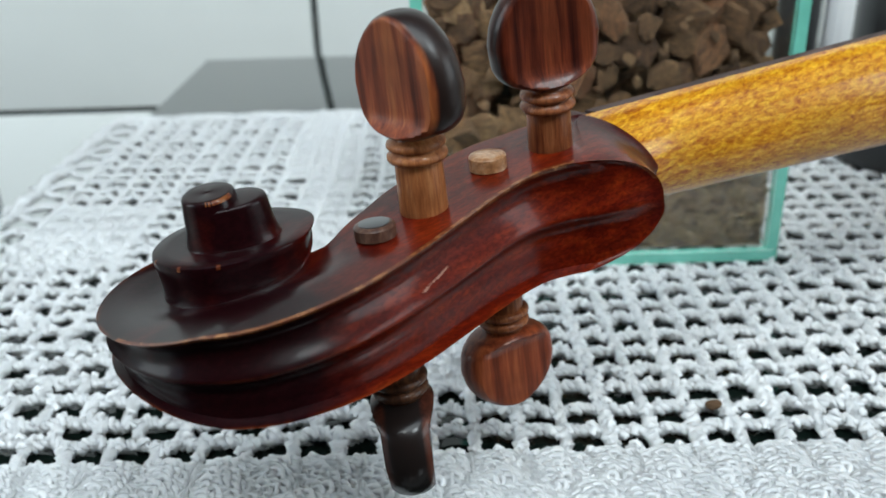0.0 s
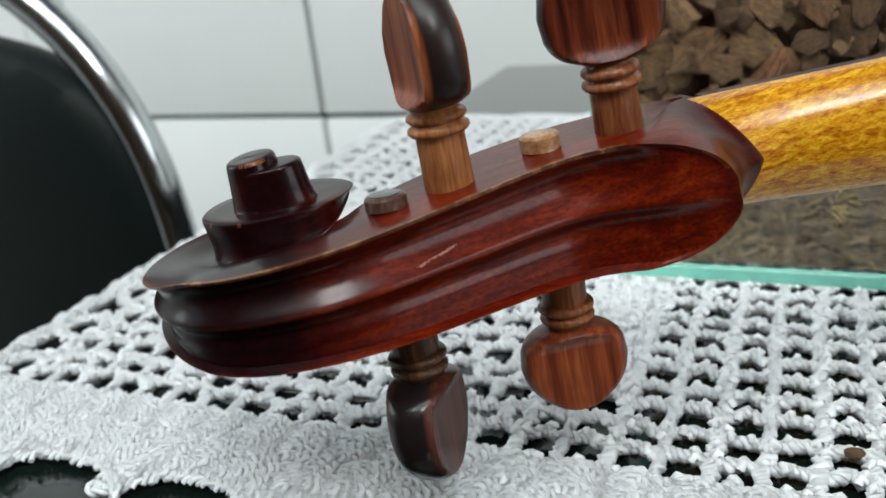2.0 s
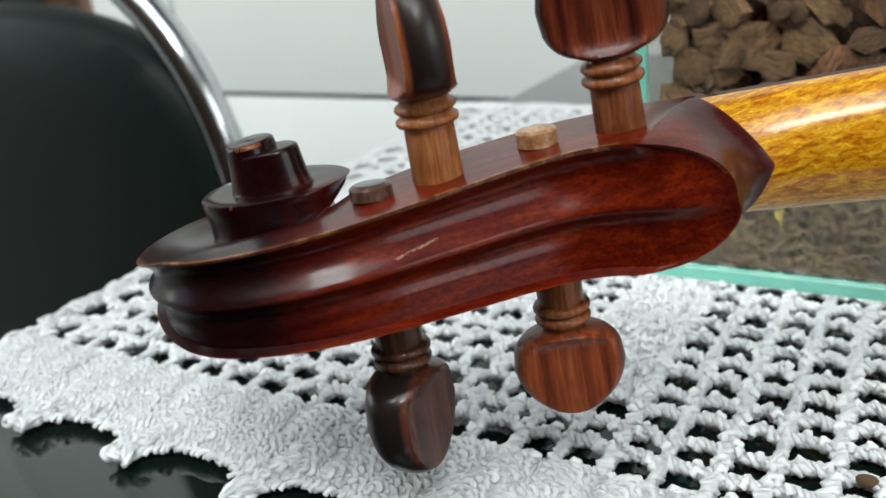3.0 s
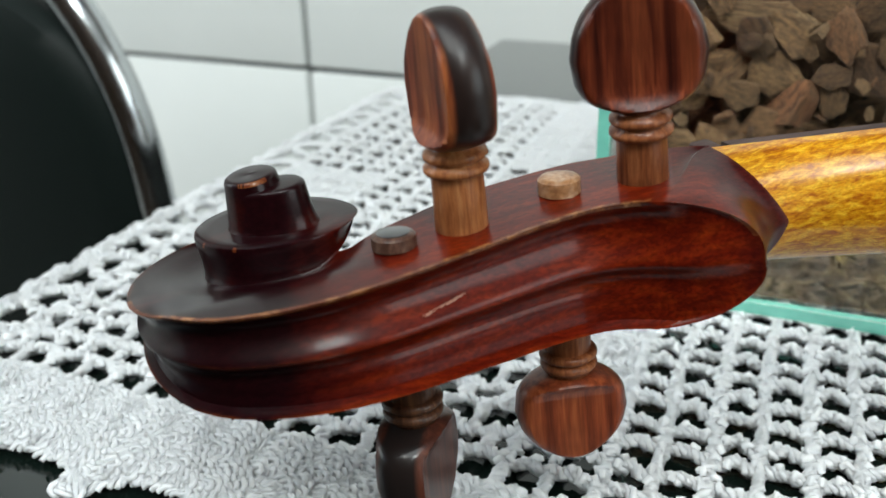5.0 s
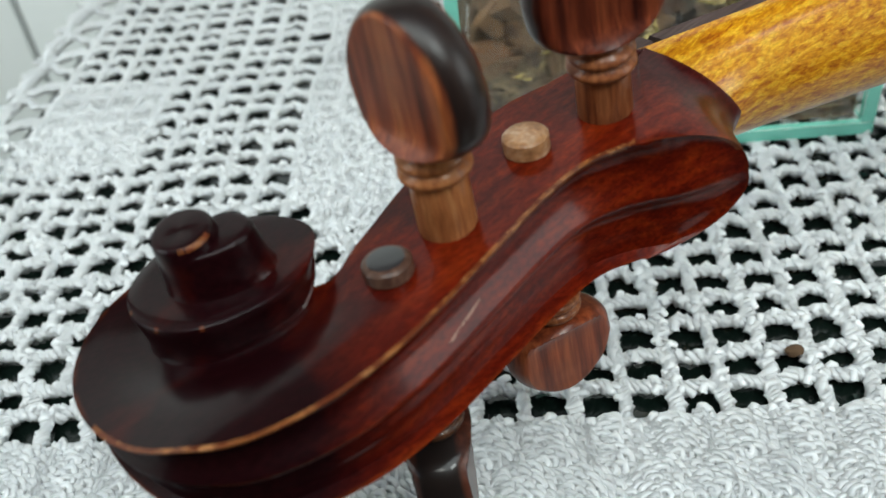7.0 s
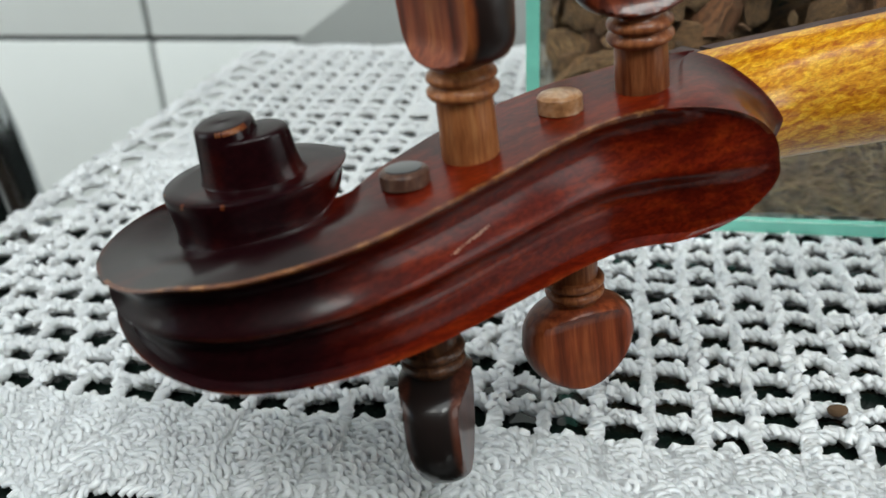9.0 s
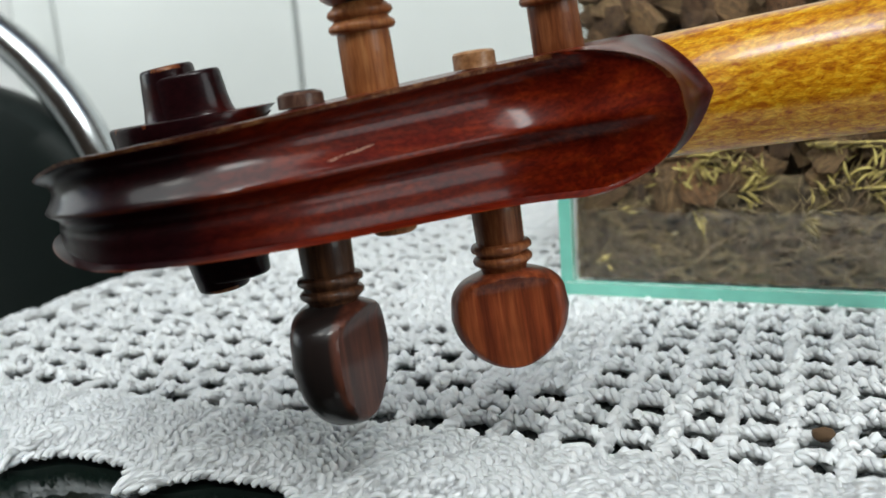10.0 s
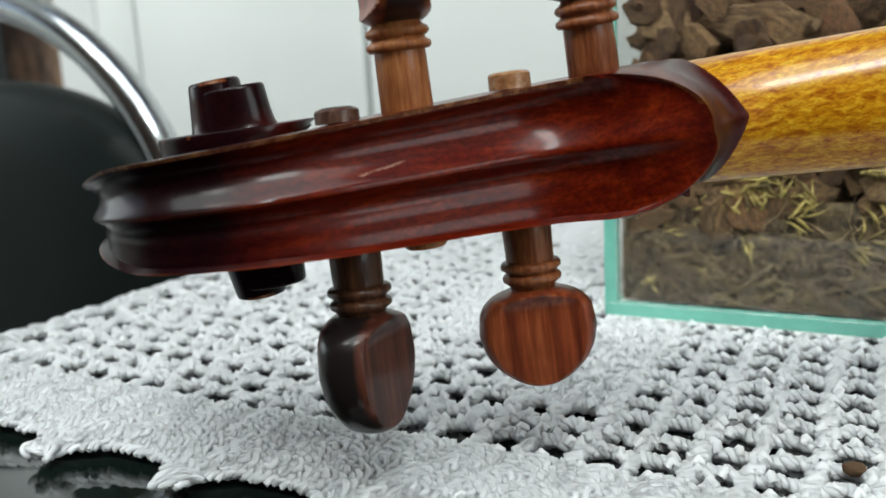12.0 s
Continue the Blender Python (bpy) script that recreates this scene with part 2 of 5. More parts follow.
def cotton():
    m, n, l, b = material("white_cotton")
    t = noise_tex(n, l, coords(n, l, (1, 1, 1)), 1500.0, 4, 0.6)
    c = ramp(n, [(0.3, (0.85, 0.855, 0.86)), (0.7, (0.90, 0.905, 0.905))])
    l.new(t.outputs[0], c.inputs[0])
    g = n.new("ShaderNodeNewGeometry")
    v = n.new("ShaderNodeMapRange")
    v.inputs["To Min"].default_value, v.inputs["To Max"].default_value = 0.95, 1.0
    l.new(g.outputs["Random Per Island"], v.inputs["Value"])
    l.new(mix(n, l, 1.0, c.outputs[0], v.outputs[0], "MULTIPLY"), b.inputs["Base Color"])
    b.inputs["Roughness"].default_value = 0.28
    b.inputs["Sheen Weight"].default_value = 0.2
    b.inputs["Subsurface Weight"].default_value = 0.7
    b.inputs["Subsurface Scale"].default_value = 0.005
    b.inputs["Subsurface Radius"].default_value = (1.0, 0.95, 0.9)
    b.inputs["Specular IOR Level"].default_value = 0.8
    bump(n, l, t.outputs[0], b, 0.22, 0.0004)
    return m


def tile_glaze():
    m, n, l, b = material("white_glazed_tile")
    t = noise_tex(n, l, coords(n, l, (1, 1, 1)), 5.0, 4)
    o = n.new("ShaderNodeObjectInfo")
    c = ramp(n, [(0.3, (0.79, 0.82, 0.80)), (0.7, (0.84, 0.865, 0.845))])
    l.new(t.outputs[0], c.inputs[0])
    v = n.new("ShaderNodeMapRange")
    v.inputs["To Min"].default_value, v.inputs["To Max"].default_value = 0.96, 1.0
    l.new(o.outputs["Random"], v.inputs["Value"])
    l.new(mix(n, l, 1.0, c.outputs[0], v.outputs[0], "MULTIPLY"), b.inputs["Base Color"])
    b.inputs["Roughness"].default_value = 0.42
    w = noise_tex(n, l, coords(n, l, (1, 1, 1)), 22.0, 2)
    bump(n, l, w.outputs[0], b, 0.12, 0.004)
    return m


def pane_glass(name, color, rough=0.0):
    m, n, l, b = material(name)
    b.inputs["Base Color"].default_value = (*color, 1)
    b.inputs["Transmission Weight"].default_value = 1.0
    b.inputs["Roughness"].default_value, b.inputs["IOR"].default_value = rough, 1.45
    return m


def bark_mat(name, tints):
    """Layered pine bark: long grain, crumbly pores and a tint for each piece."""
    m, n, l, b = material(name)
    streak = noise_tex(n, l, coords(n, l, (1.6, 4.5, 9.0)), 1.5, 7, 0.72, 0.6)
    fine = noise_tex(n, l, coords(n, l, (3.5, 11.0, 16.0)), 1.5, 6, 0.7, 0.8)
    blotch = noise_tex(n, l, coords(n, l, (1, 1, 1)), 1.3, 4, 0.6)
    o = n.new("ShaderNodeObjectInfo")
    tint = ramp(n, [(k / max(1, len(tints) - 1), c) for k, c in enumerate(tints)])
    l.new(o.outputs["Random"], tint.inputs[0])
    c = ramp(n, [(0.36, (0.16, 0.13, 0.11)), (0.51, (0.78, 0.74, 0.70)), (0.68, (1.25, 1.18, 1.1))])
    l.new(streak.outputs[0], c.inputs[0])
    col = mix(n, l, 0.85, tint.outputs[0], c.outputs[0], "MULTIPLY")
    r = ramp(n, [(0.48, (0, 0, 0)), (0.72, (0.7, 0.7, 0.7))])
    l.new(blotch.outputs[0], r.inputs[0])
    col = mix(n, l, r.outputs[0], col, (0.145, 0.080, 0.038))
    f = ramp(n, [(0.36, (0.34, 0.30, 0.27)), (0.50, (0.9, 0.9, 0.9)), (0.66, (1.3, 1.28, 1.22))])
    l.new(fine.outputs[0], f.inputs[0])
    l.new(mix(n, l, 0.7, col, f.outputs[0], "MULTIPLY"), b.inputs["Base Color"])
    b.inputs["Roughness"].default_value = 0.88
    h = mix(n, l, 0.4, streak.outputs[0], fine.outputs[0])
    bump(n, l, h, b, 0.9, 0.0020)
    return m


def moss_mat():
    """Matted dry moss: soft brown-grey with olive and dark patches."""
    m, n, l, b = material("matted_moss")
    big = noise_tex(n, l, coords(n, l, (1, 1, 1.4)), 150.0, 5, 0.6, 1.2)
    fine = noise_tex(n, l, coords(n, l, (1, 1, 1)), 900.0, 4, 0.6, 2.0)
    c = ramp(n, [(0.34, (0.030, 0.024, 0.017)), (0.43, (0.072, 0.050, 0.028)), (0.54, (0.13, 0.091, 0.049)), (0.68, (0.185, 0.14, 0.066))])
    l.new(big.outputs[0], c.inputs[0])
    f = ramp(n, [(0.3, (0.5, 0.5, 0.5)), (0.65, (1.1, 1.1, 1.1))])
    l.new(fine.outputs[0], f.inputs[0])
    l.new(mix(n, l, 0.7, c.outputs[0], f.outputs[0], "MULTIPLY"), b.inputs["Base Color"])
    b.inputs["Roughness"].default_value = 0.9
    bump(n, l, fine.outputs[0], b, 0.7, 0.0012)
    return m


def island_mat(name, stops, rough=0.75):
    m, n, l, b = material(name)
    g = n.new("ShaderNodeNewGeometry")
    c = ramp(n, stops)
    l.new(g.outputs["Random Per Island"], c.inputs[0])
    l.new(c.outputs[0], b.inputs["Base Color"])
    b.inputs["Roughness"].default_value = rough
    return m


M_COTTON = cotton()
M_TILE = tile_glaze()
M_PANE = pane_glass("clear_glass", (0.955, 0.968, 0.955))
M_PANEEDGE = plain("green_cut_glass_edge", (0.18, 0.53, 0.42), 0.25, var=0.12, scale=120, coat=0.6)
M_BARK = bark_mat("pine_bark", [(0.085, 0.042, 0.018), (0.19, 0.106, 0.046), (0.25, 0.155, 0.074), (0.11, 0.057, 0.024), (0.21, 0.123, 0.056), (0.23, 0.10, 0.043)])
M_BARK_DARK = bark_mat("dark_pine_bark", [(0.040, 0.026, 0.019), (0.085, 0.048, 0.027)])
M_BARK_PALE = bark_mat("pale_pine_bark", [(0.24, 0.155, 0.080), (0.31, 0.20, 0.105)])
M_BARK_RED = bark_mat("reddish_pine_bark", [(0.33, 0.125, 0.062), (0.38, 0.175, 0.092)])
M_LICHEN = plain("pale_lichen", (0.58, 0.62, 0.48), 0.8, var=0.3, scale=700, bumpy=0.5)
M_TUFT = island_mat("green_moss", [(0.0, (0.12, 0.083, 0.028)), (0.5, (0.28, 0.21, 0.06)), (1.0, (0.50, 0.40, 0.13))])
M_MOSS = island_mat("dry_moss", [(0.0, (0.05, 0.031, 0.019)), (0.35, (0.13, 0.080, 0.046)), (0.7, (0.22, 0.15, 0.085)), (1.0, (0.36, 0.28, 0.14))])
M_MAT = moss_mat()
# soil, and the black of the gaps between the bark chips
M_SOIL_GAPS = plain("dark_soil_and_gaps", (0.05, 0.037, 0.026), 0.9, var=0.6, scale=260, bumpy=0.9)

# ---------------------------------------------------------------- mesh helpers


def finish(ob, mat, angle=35, smooth=True):
    me = ob.data
    for m in mat if isinstance(mat, (list, tuple)) else [mat]:
        me.materials.append(m)
    if smooth:
        me.polygons.foreach_set("use_smooth", [True] * len(me.polygons))
        if hasattr(me, "set_sharp_from_angle"):
            me.set_sharp_from_angle(angle=radians(angle))
    return ob


def mesh_ob(name, verts, faces, mat, parent=None, label="", angle=35, smooth=True, slots=None):
    me = bpy.data.meshes.new(name)
    me.from_pydata([tuple(v) for v in verts], [], [tuple(f) for f in faces])
    ob = new(name, me)
    finish(ob, mat, angle, smooth)
    if slots is not None:
        me.polygons.foreach_set("material_index", slots)
    if parent is not None:
        ob.parent = parent
    return tagged(ob, label)


def part(name, bm, mat, parent=None, label="", angle=35, smooth=True):
    bmesh.ops.recalc_face_normals(bm, faces=bm.faces)
    me = bpy.data.meshes.new(name)
    bm.to_mesh(me)
    bm.free()
    ob = new(name, me)
    finish(ob, mat, angle, smooth)
    if parent is not None:
        ob.parent = parent
    return tagged(ob, label)


def box_bm(lo, hi, bevel=0.0, seg=2, bm=None):
    bm = bm or bmesh.new()
    m = Matrix.Translation([(a + b) / 2 for a, b in zip(lo, hi)]) @ Matrix.Diagonal([b - a for a, b in zip(lo, hi)] + [1])
    vs = bmesh.ops.create_cube(bm, size=1, matrix=m)["verts"]
    if bevel:
        es = {e for v in vs for e in v.link_edges}
        bmesh.ops.bevel(bm, geom=list(es), offset=bevel, segments=seg, profile=0.5, affect="EDGES")
    return bm


def grid_faces(n, m, close_m=True, off=0):
    """Quads over n rings of m points."""
    out = []
    for i in range(n - 1):
        for j in range(m if close_m else m - 1):
            k = (j + 1) % m
            out.append((off + i * m + j, off + i * m + k, off + (i + 1) * m + k, off + (i + 1) * m + j))
    return out


def lathe(profile, m=28):
    """Rings (r, h) round local z, capped at both ends."""
    v, f = [], []
    for r, h in profile:
        for j in range(m):
            a = 2 * math.pi * j / m
            v.append((r * math.cos(a), r * math.sin(a), h))
    f = grid_faces(len(profile), m)
    f.append(tuple(range(m - 1, -1, -1)))
    f.append(tuple((len(profile) - 1) * m + j for j in range(m)))
    return v, f


def spline(points, n):
    """Catmull-Rom through the points, n samples by arc length."""
    p = np.array(points, float)
    q = np.vstack([2 * p[0] - p[1], p, 2 * p[-1] - p[-2]])
    out = []
    for i in range(len(p) - 1):
        a, b, c, d = q[i:i + 4]
        for t in np.linspace(0, 1, 24, endpoint=False):
            out.append(0.5 * (2 * b + (c - a) * t + (2 * a - 5 * b + 4 * c - d) * t * t + (3 * b - a - 3 * c + d) * t ** 3))
    out = np.array(out + [p[-1]])
    s = np.r_[0, np.cumsum(np.linalg.norm(np.diff(out, axis=0), axis=1))]
    return np.stack([np.interp(np.linspace(0, s[-1], n), s, out[:, k]) for k in range(p.shape[1])], 1)


def tube_bm(path, radius, sides=10):
    p = np.array(path, float)
    t = np.gradient(p, axis=0)
    t /= np.linalg.norm(t, axis=1)[:, None]
    up = np.array((0, 0, 1.0)) if abs(t[0][2]) < 0.9 else np.array((1.0, 0, 0))
    v = []
    n = np.cross(t[0], up)
    for i in range(len(p)):
        n = n - (n @ t[i]) * t[i]
        n /= np.linalg.norm(n)
        b = np.cross(t[i], n)
        for j in range(sides):
            a = 2 * math.pi * j / sides
            v.append(p[i] + radius * (math.cos(a) * n + math.sin(a) * b))
    f = grid_faces(len(p), sides)
    f += [tuple(range(sides - 1, -1, -1)), tuple((len(p) - 1) * sides + j for j in range(sides))]
    return v, f


def strands(paths, radius, sides=6, twist=0.0, ply=0.16, taper=0.0):
    """Many yarn strands at once: paths (M, K, 3) to one vertex and face array."""
    P = np.asarray(paths, float)
    M, K, _ = P.shape
    T = np.gradient(P, axis=1)
    T /= np.linalg.norm(T, axis=2, keepdims=True) + 1e-12
    up = np.zeros_like(T)
    up[..., 2] = 1
    steep = np.abs(T[..., 2]) > 0.95
    up[steep] = (1, 0, 0)
    N = np.cross(T, up)
    N /= np.linalg.norm(N, axis=2, keepdims=True) + 1e-12
    B = np.cross(T, N)
    a = np.arange(sides) * 2 * math.pi / sides
    s = np.r_[0:K] / max(K - 1, 1)
    r = radius * (1 + ply * np.cos(2 * a[None, :] - twist * 2 * math.pi * s[:, None]))
    r = r * (1 - taper * np.abs(2 * s - 0.8) ** 1.5 / 1.32)[:, None]
    r = np.broadcast_to(r, (M, K, sides)) * np.ones((M, K, 1))
    V = P[:, :, None, :] + r[..., None] * (np.cos(a)[:, None] * N[:, :, None, :] + np.sin(a)[:, None] * B[:, :, None, :])
    V = V.reshape(-1, 3)
    i, k, j = np.meshgrid(np.arange(M), np.arange(K - 1), np.arange(sides), indexing="ij")
    base = i * K * sides
    j2 = (j + 1) % sides
    F = np.stack([base + k * sides + j, base + k * sides + j2, base + (k + 1) * sides + j2, base + (k + 1) * sides + j], -1).reshape(-1, 4)
    return V, F


def big_mesh(name, chunks, mat, parent=None, label=""):
    V, F, off = [], [], 0
    for v, f in chunks:
        V.append(v)
        F.append(f + off)
        off += len(v)
    V, F = np.concatenate(V), np.concatenate(F)
    me = bpy.data.meshes.new(name)
    me.vertices.add(len(V))
    me.vertices.foreach_set("co", V.astype(np.float32).ravel())
    me.loops.add(F.size)
    me.loops.foreach_set("vertex_index", F.astype(np.int32).ravel())
    me.polygons.add(len(F))
    me.polygons.foreach_set("loop_start", np.arange(0, F.size, 4, dtype=np.int32))
    me.polygons.foreach_set("use_smooth", np.ones(len(F), dtype=bool))
    me.update(calc_edges=True)
    me.materials.append(mat)
    ob = new(name, me)
    if parent is not None:
        ob.parent = parent
    return tagged(ob, label)

# ---------------------------------------------------------------- room
WALL_Y, TABLE_X0, TABLE_Y1 = 0.588, -0.158, 0.480
FLOOR_Z, CEIL_Z = -0.75, 1.85
X0, X1, Y0 = -2.0, 2.2, -1.8


def slab(name, lo, hi, mat, label, cat, bevel=0.0):
    return tagged(part(name, box_bm(lo, hi, bevel), mat, smooth=bevel > 0), label, cat, kind="structure")


slab("floor", (X0 - 0.1, Y0 - 0.1, FLOOR_Z - 0.1), (X1 + 0.1, WALL_Y + 0.3, FLOOR_Z), M_FLOOR, "grey tiled kitchen floor", "floor")
# ceiling with a skylight opening
for lo, hi in (((X0 - 0.1, Y0 - 0.1), (-1.1, WALL_Y + 0.3)), ((1.3, Y0 - 0.1), (X1 + 0.1, WALL_Y + 0.3)), ((-1.1, Y0 - 0.1), (1.3, -1.4)), ((-1.1, 0.4), (1.3, WALL_Y + 0.3))):
    slab("ceiling", (*lo, CEIL_Z), (*hi, CEIL_Z + 0.1), M_PAINT, "white painted ceiling round a skylight", "ceiling")
# the tiled wall ends at a doorway whose white frame starts at DOOR_X
DOOR_X = -0.757
wall_n = slab("wall_north", (DOOR_X, WALL_Y + 0.006, FLOOR_Z), (X1 + 0.1, WALL_Y + 0.14, CEIL_Z), M_GROUT, "white glazed tile wall with dark grout", "wall")
wall_end = slab("wall_north_end", (X0 - 0.1, WALL_Y + 0.006, FLOOR_Z), (-1.0, WALL_Y + 0.14, CEIL_Z), M_GROUT, "white tiled wall beside the doorway", "wall")
# unseen dark panel, added to darken what varnish and table top reflect
slab("reflection_panel", (DOOR_X + 0.022, WALL_Y - 0.016, 0.68), (X1, WALL_Y - 0.0025, CEIL_Z), M_DARK_UNSEEN, "unseen dark panel above the tiles, added to darken reflections", "wall")
slab("wall_north_head", (-1.0, WALL_Y + 0.006, 1.35), (DOOR_X, WALL_Y + 0.14, CEIL_Z), M_PAINT, "white painted wall over the doorway", "wall")
# unseen east wall, left open for the added fill lamp
for name, lo, hi in (("wall_east_a", (Y0, FLOOR_Z), (-1.2, CEIL_Z)), ("wall_east_b", (0.0, FLOOR_Z), (WALL_Y, CEIL_Z)), ("wall_east_c", (-1.2, FLOOR_Z), (0.0, 0.25)), ("wall_east_d", (-1.2, 1.45), (0.0, CEIL_Z))):
    slab(name, (X1, *lo), (X1 + 0.1, *hi), M_PAINT, "white painted wall round the fill light's opening", "wall")
# a plain wall behind the eye; a window stands in the west wall
slab("wall_south", (X0, Y0 - 0.1, FLOOR_Z), (X1, Y0, CEIL_Z), M_PAINT, "white painted wall", "wall")
# unseen dark block, added so that the fluted back reflects something dark
cupboard = slab("reflection_block", (-1.70, Y0 + 0.002, FLOOR_Z), (1.30, Y0 + 0.60, 1.25), M_DARK_UNSEEN, "tall dark brown block added behind the eye to darken reflections", "cupboard", 0.004)
slab("wall_west_a", (X0 - 0.1, Y0, FLOOR_Z), (X0, -1.5, CEIL_Z), M_PAINT, "white painted wall beside the window", "wall")
slab("wall_west_b", (X0 - 0.1, 0.3, FLOOR_Z), (X0, WALL_Y + 0.1, CEIL_Z), M_PAINT, "white painted wall beside the window", "wall")
slab("wall_west_c", (X0 - 0.1, -1.5, FLOOR_Z), (X0, 0.3, 0.15), M_PAINT, "white painted wall under the window", "wall")
slab("wall_west_d", (X0 - 0.1, -1.5, 1.55), (X0, 0.3, CEIL_Z), M_PAINT, "white painted wall over the window", "wall")

# doorway frame
frame_bm = box_bm((DOOR_X - 0.045, WALL_Y - 0.004, FLOOR_Z), (DOOR_X + 0.020, WALL_Y + 0.15, 1.35), 0.003)
tagged(part("door_frame", frame_bm, M_PAINT), "white painted wooden door frame", "door frame", kind="structure")
door = part("door_1", box_bm((-0.998, WALL_Y + 0.07, FLOOR_Z + 0.005), (DOOR_X - 0.052, WALL_Y + 0.11, 1.348), 0.003), M_DOOR)
tagged(door, "closed dark brown door with tan wood veins", "door", kind="structure")

# glazed tiles, one object each on one shared mesh
TILE_W, TILE_H, GROUT = 0.292, 0.40, 0.0055
bm = box_bm((GROUT / 2, -0.009, GROUT / 2), (TILE_W - GROUT / 2, 0, TILE_H - GROUT / 2), 0.0014, 2)
tile_me = part("tile", bm, M_TILE, wall_n)
tile_me.location = (-0.0935, WALL_Y + 0.007, -0.063)
for i in range(-3, 7):
    for k in range(-2, 5):
        if (i, k) == (0, 0):
            continue
        x = -0.0935 + i * TILE_W
        if x < DOOR_X - 0.20 or x + TILE_W > X1:
            continue
        ob = new("tile", tile_me.data)
        ob.parent = wall_n
        ob.location = (x, WALL_Y + 0.007, -0.063 + k * TILE_H)

# the tiles beside the door frame are cut to a strip
bm = box_bm((DOOR_X + 0.0215, -0.009, GROUT / 2), (-0.0935 - 2 * TILE_W - GROUT / 2, 0, TILE_H - GROUT / 2), 0.0014, 2)
cut_me = part("cut_tile", bm, M_TILE, wall_n)
for k in range(-2, 5):
    ob = cut_me if k == -2 else new("cut_tile", cut_me.data)
    ob.parent = wall_n
    ob.location = (0, WALL_Y + 0.007, -0.063 + k * TILE_H)

bm = box_bm((-1.163, -0.009, GROUT / 2), (-1.002, 0, TILE_H - GROUT / 2), 0.0014, 2)
narrow = part("cut_tile", bm, M_TILE, wall_end)
for k in range(-2, 5):
    z = -0.063 + k * TILE_H
    ob = narrow if k == -2 else new("cut_tile", narrow.data)
    ob.parent, ob.location = wall_end, (0, WALL_Y + 0.007, z)
    for i in (1, 2):
        ob = new("tile", tile_me.data)
        ob.parent, ob.location = wall_end, (-1.1655 - i * TILE_W, WALL_Y + 0.007, z)

# decorated border strip in the tiling, seen in the table top
border_tile = slab("trim", (DOOR_X + 0.046, WALL_Y - 0.0035, 0.462), (X1, WALL_Y - 0.0022, 0.556), M_TILE, "pale tile border with red-brown leaf motifs", "tile border")
for z in (0.462, 0.549):
    ob = part("border_line", box_bm((DOOR_X + 0.046, WALL_Y - 0.0045, z), (X1, WALL_Y - 0.0036, z + 0.007)), M_GROUT, border_tile)
leaf = []
for k in range(9):
    a = 2 * math.pi * k / 9
    leaf.append((0.019 * math.cos(a), 0.0, 0.008 * math.sin(a) * (1 + 0.3 * math.cos(a))))
leaf += [(x, 0.0012, z) for x, _, z in leaf]
lf = [tuple(range(9)), tuple(range(17, 8, -1))] + [(k, k + 9, (k + 1) % 9 + 9, (k + 1) % 9) for k in range(9)]
leaf_ob = mesh_ob("leaf_motif", leaf, lf, M_MOTIF, border_tile, smooth=False)
leaf_ob.location, leaf_ob.rotation_euler = (-0.66, WALL_Y - 0.0049, 0.505), (0, 0.6, 0)
for k in range(1, 44):
    ob = new("leaf_motif", leaf_ob.data)
    ob.parent = border_tile
    ob.location = (-0.66 + k * 0.065, WALL_Y - 0.0049, 0.505 + (0.012 if k % 2 else -0.008))
    ob.rotation_euler = (0, 0.6 if k % 2 else -0.7, 0)

# ---------------------------------------------------------------- table
table = tagged(new("dining_table"), "black glass dining table with a polished top", "table")
table.location = (0.4, 0.0, FLOOR_Z)


def local(ob, parent):
    """Keeps the world place of a part that is built in world coordinates."""
    ob.parent = parent
    ob.matrix_parent_inverse = Matrix.Translation(parent.location).inverted()
    return ob


local(part("tabletop", box_bm((TABLE_X0, -0.42, -0.010), (1.02, TABLE_Y1, 0.0), 0.0015, 3), M_GLASSBLACK), table)
local(part("apron", box_bm((TABLE_X0 + 0.06, -0.34, -0.07), (0.94, TABLE_Y1 - 0.08, -0.0105)), M_GLASSBLACK), table)
for x in (TABLE_X0 + 0.09, 0.9):
    for y in (-0.3, TABLE_Y1 - 0.12):
        v, f = tube_bm([(x, y, FLOOR_Z), (x, y, -0.4), (x, y, -0.07)], 0.022, 16)
        local(mesh_ob("leg", v, f, M_STEEL), table)

# ---------------------------------------------------------------- chair
chair = tagged(new("dining_chair"), "chair with a black vinyl backrest in a chromed tube frame", "chair")
CHX, CHY = -0.455, 0.200
chair.location = (CHX, CHY + 0.2, FLOOR_Z)


def arch(half, top, power, zlow, n=60, cx=CHX, y=CHY):
    out = []
    for i in range(n):
        a = math.pi * i / (n - 1)
        c, s = math.cos(a), math.sin(a)
        out.append((cx + half * math.copysign(abs(c) ** power, c), y, zlow + (top - zlow) * abs(s) ** power))
    return out


side = arch(0.213, 0.132, 0.80, -0.06)
path = [(side[0][0] - 0.01, CHY + 0.03, FLOOR_Z), (side[0][0] - 0.004, CHY, -0.3)] + side + [(side[-1][0] + 0.004, CHY, -0.3), (side[-1][0] + 0.01, CHY + 0.03, FLOOR_Z)]
v, f = tube_bm(spline(path, 140), 0.0095, 14)
local(mesh_ob("back_tube", v, f, M_STEEL), chair)
# padded backrest: a rounded cushion inside the arch
rings, m = [], 72
outline = arch(0.209, 0.084, 0.62, -0.045, m)
low = [(CHX - 0.13 + 0.26 * i / 19, CHY, -0.17 - 0.01 * math.sin(math.pi * i / 19)) for i in range(20)]
loop = np.array(outline + low)
cen = loop.mean(0)
V = []
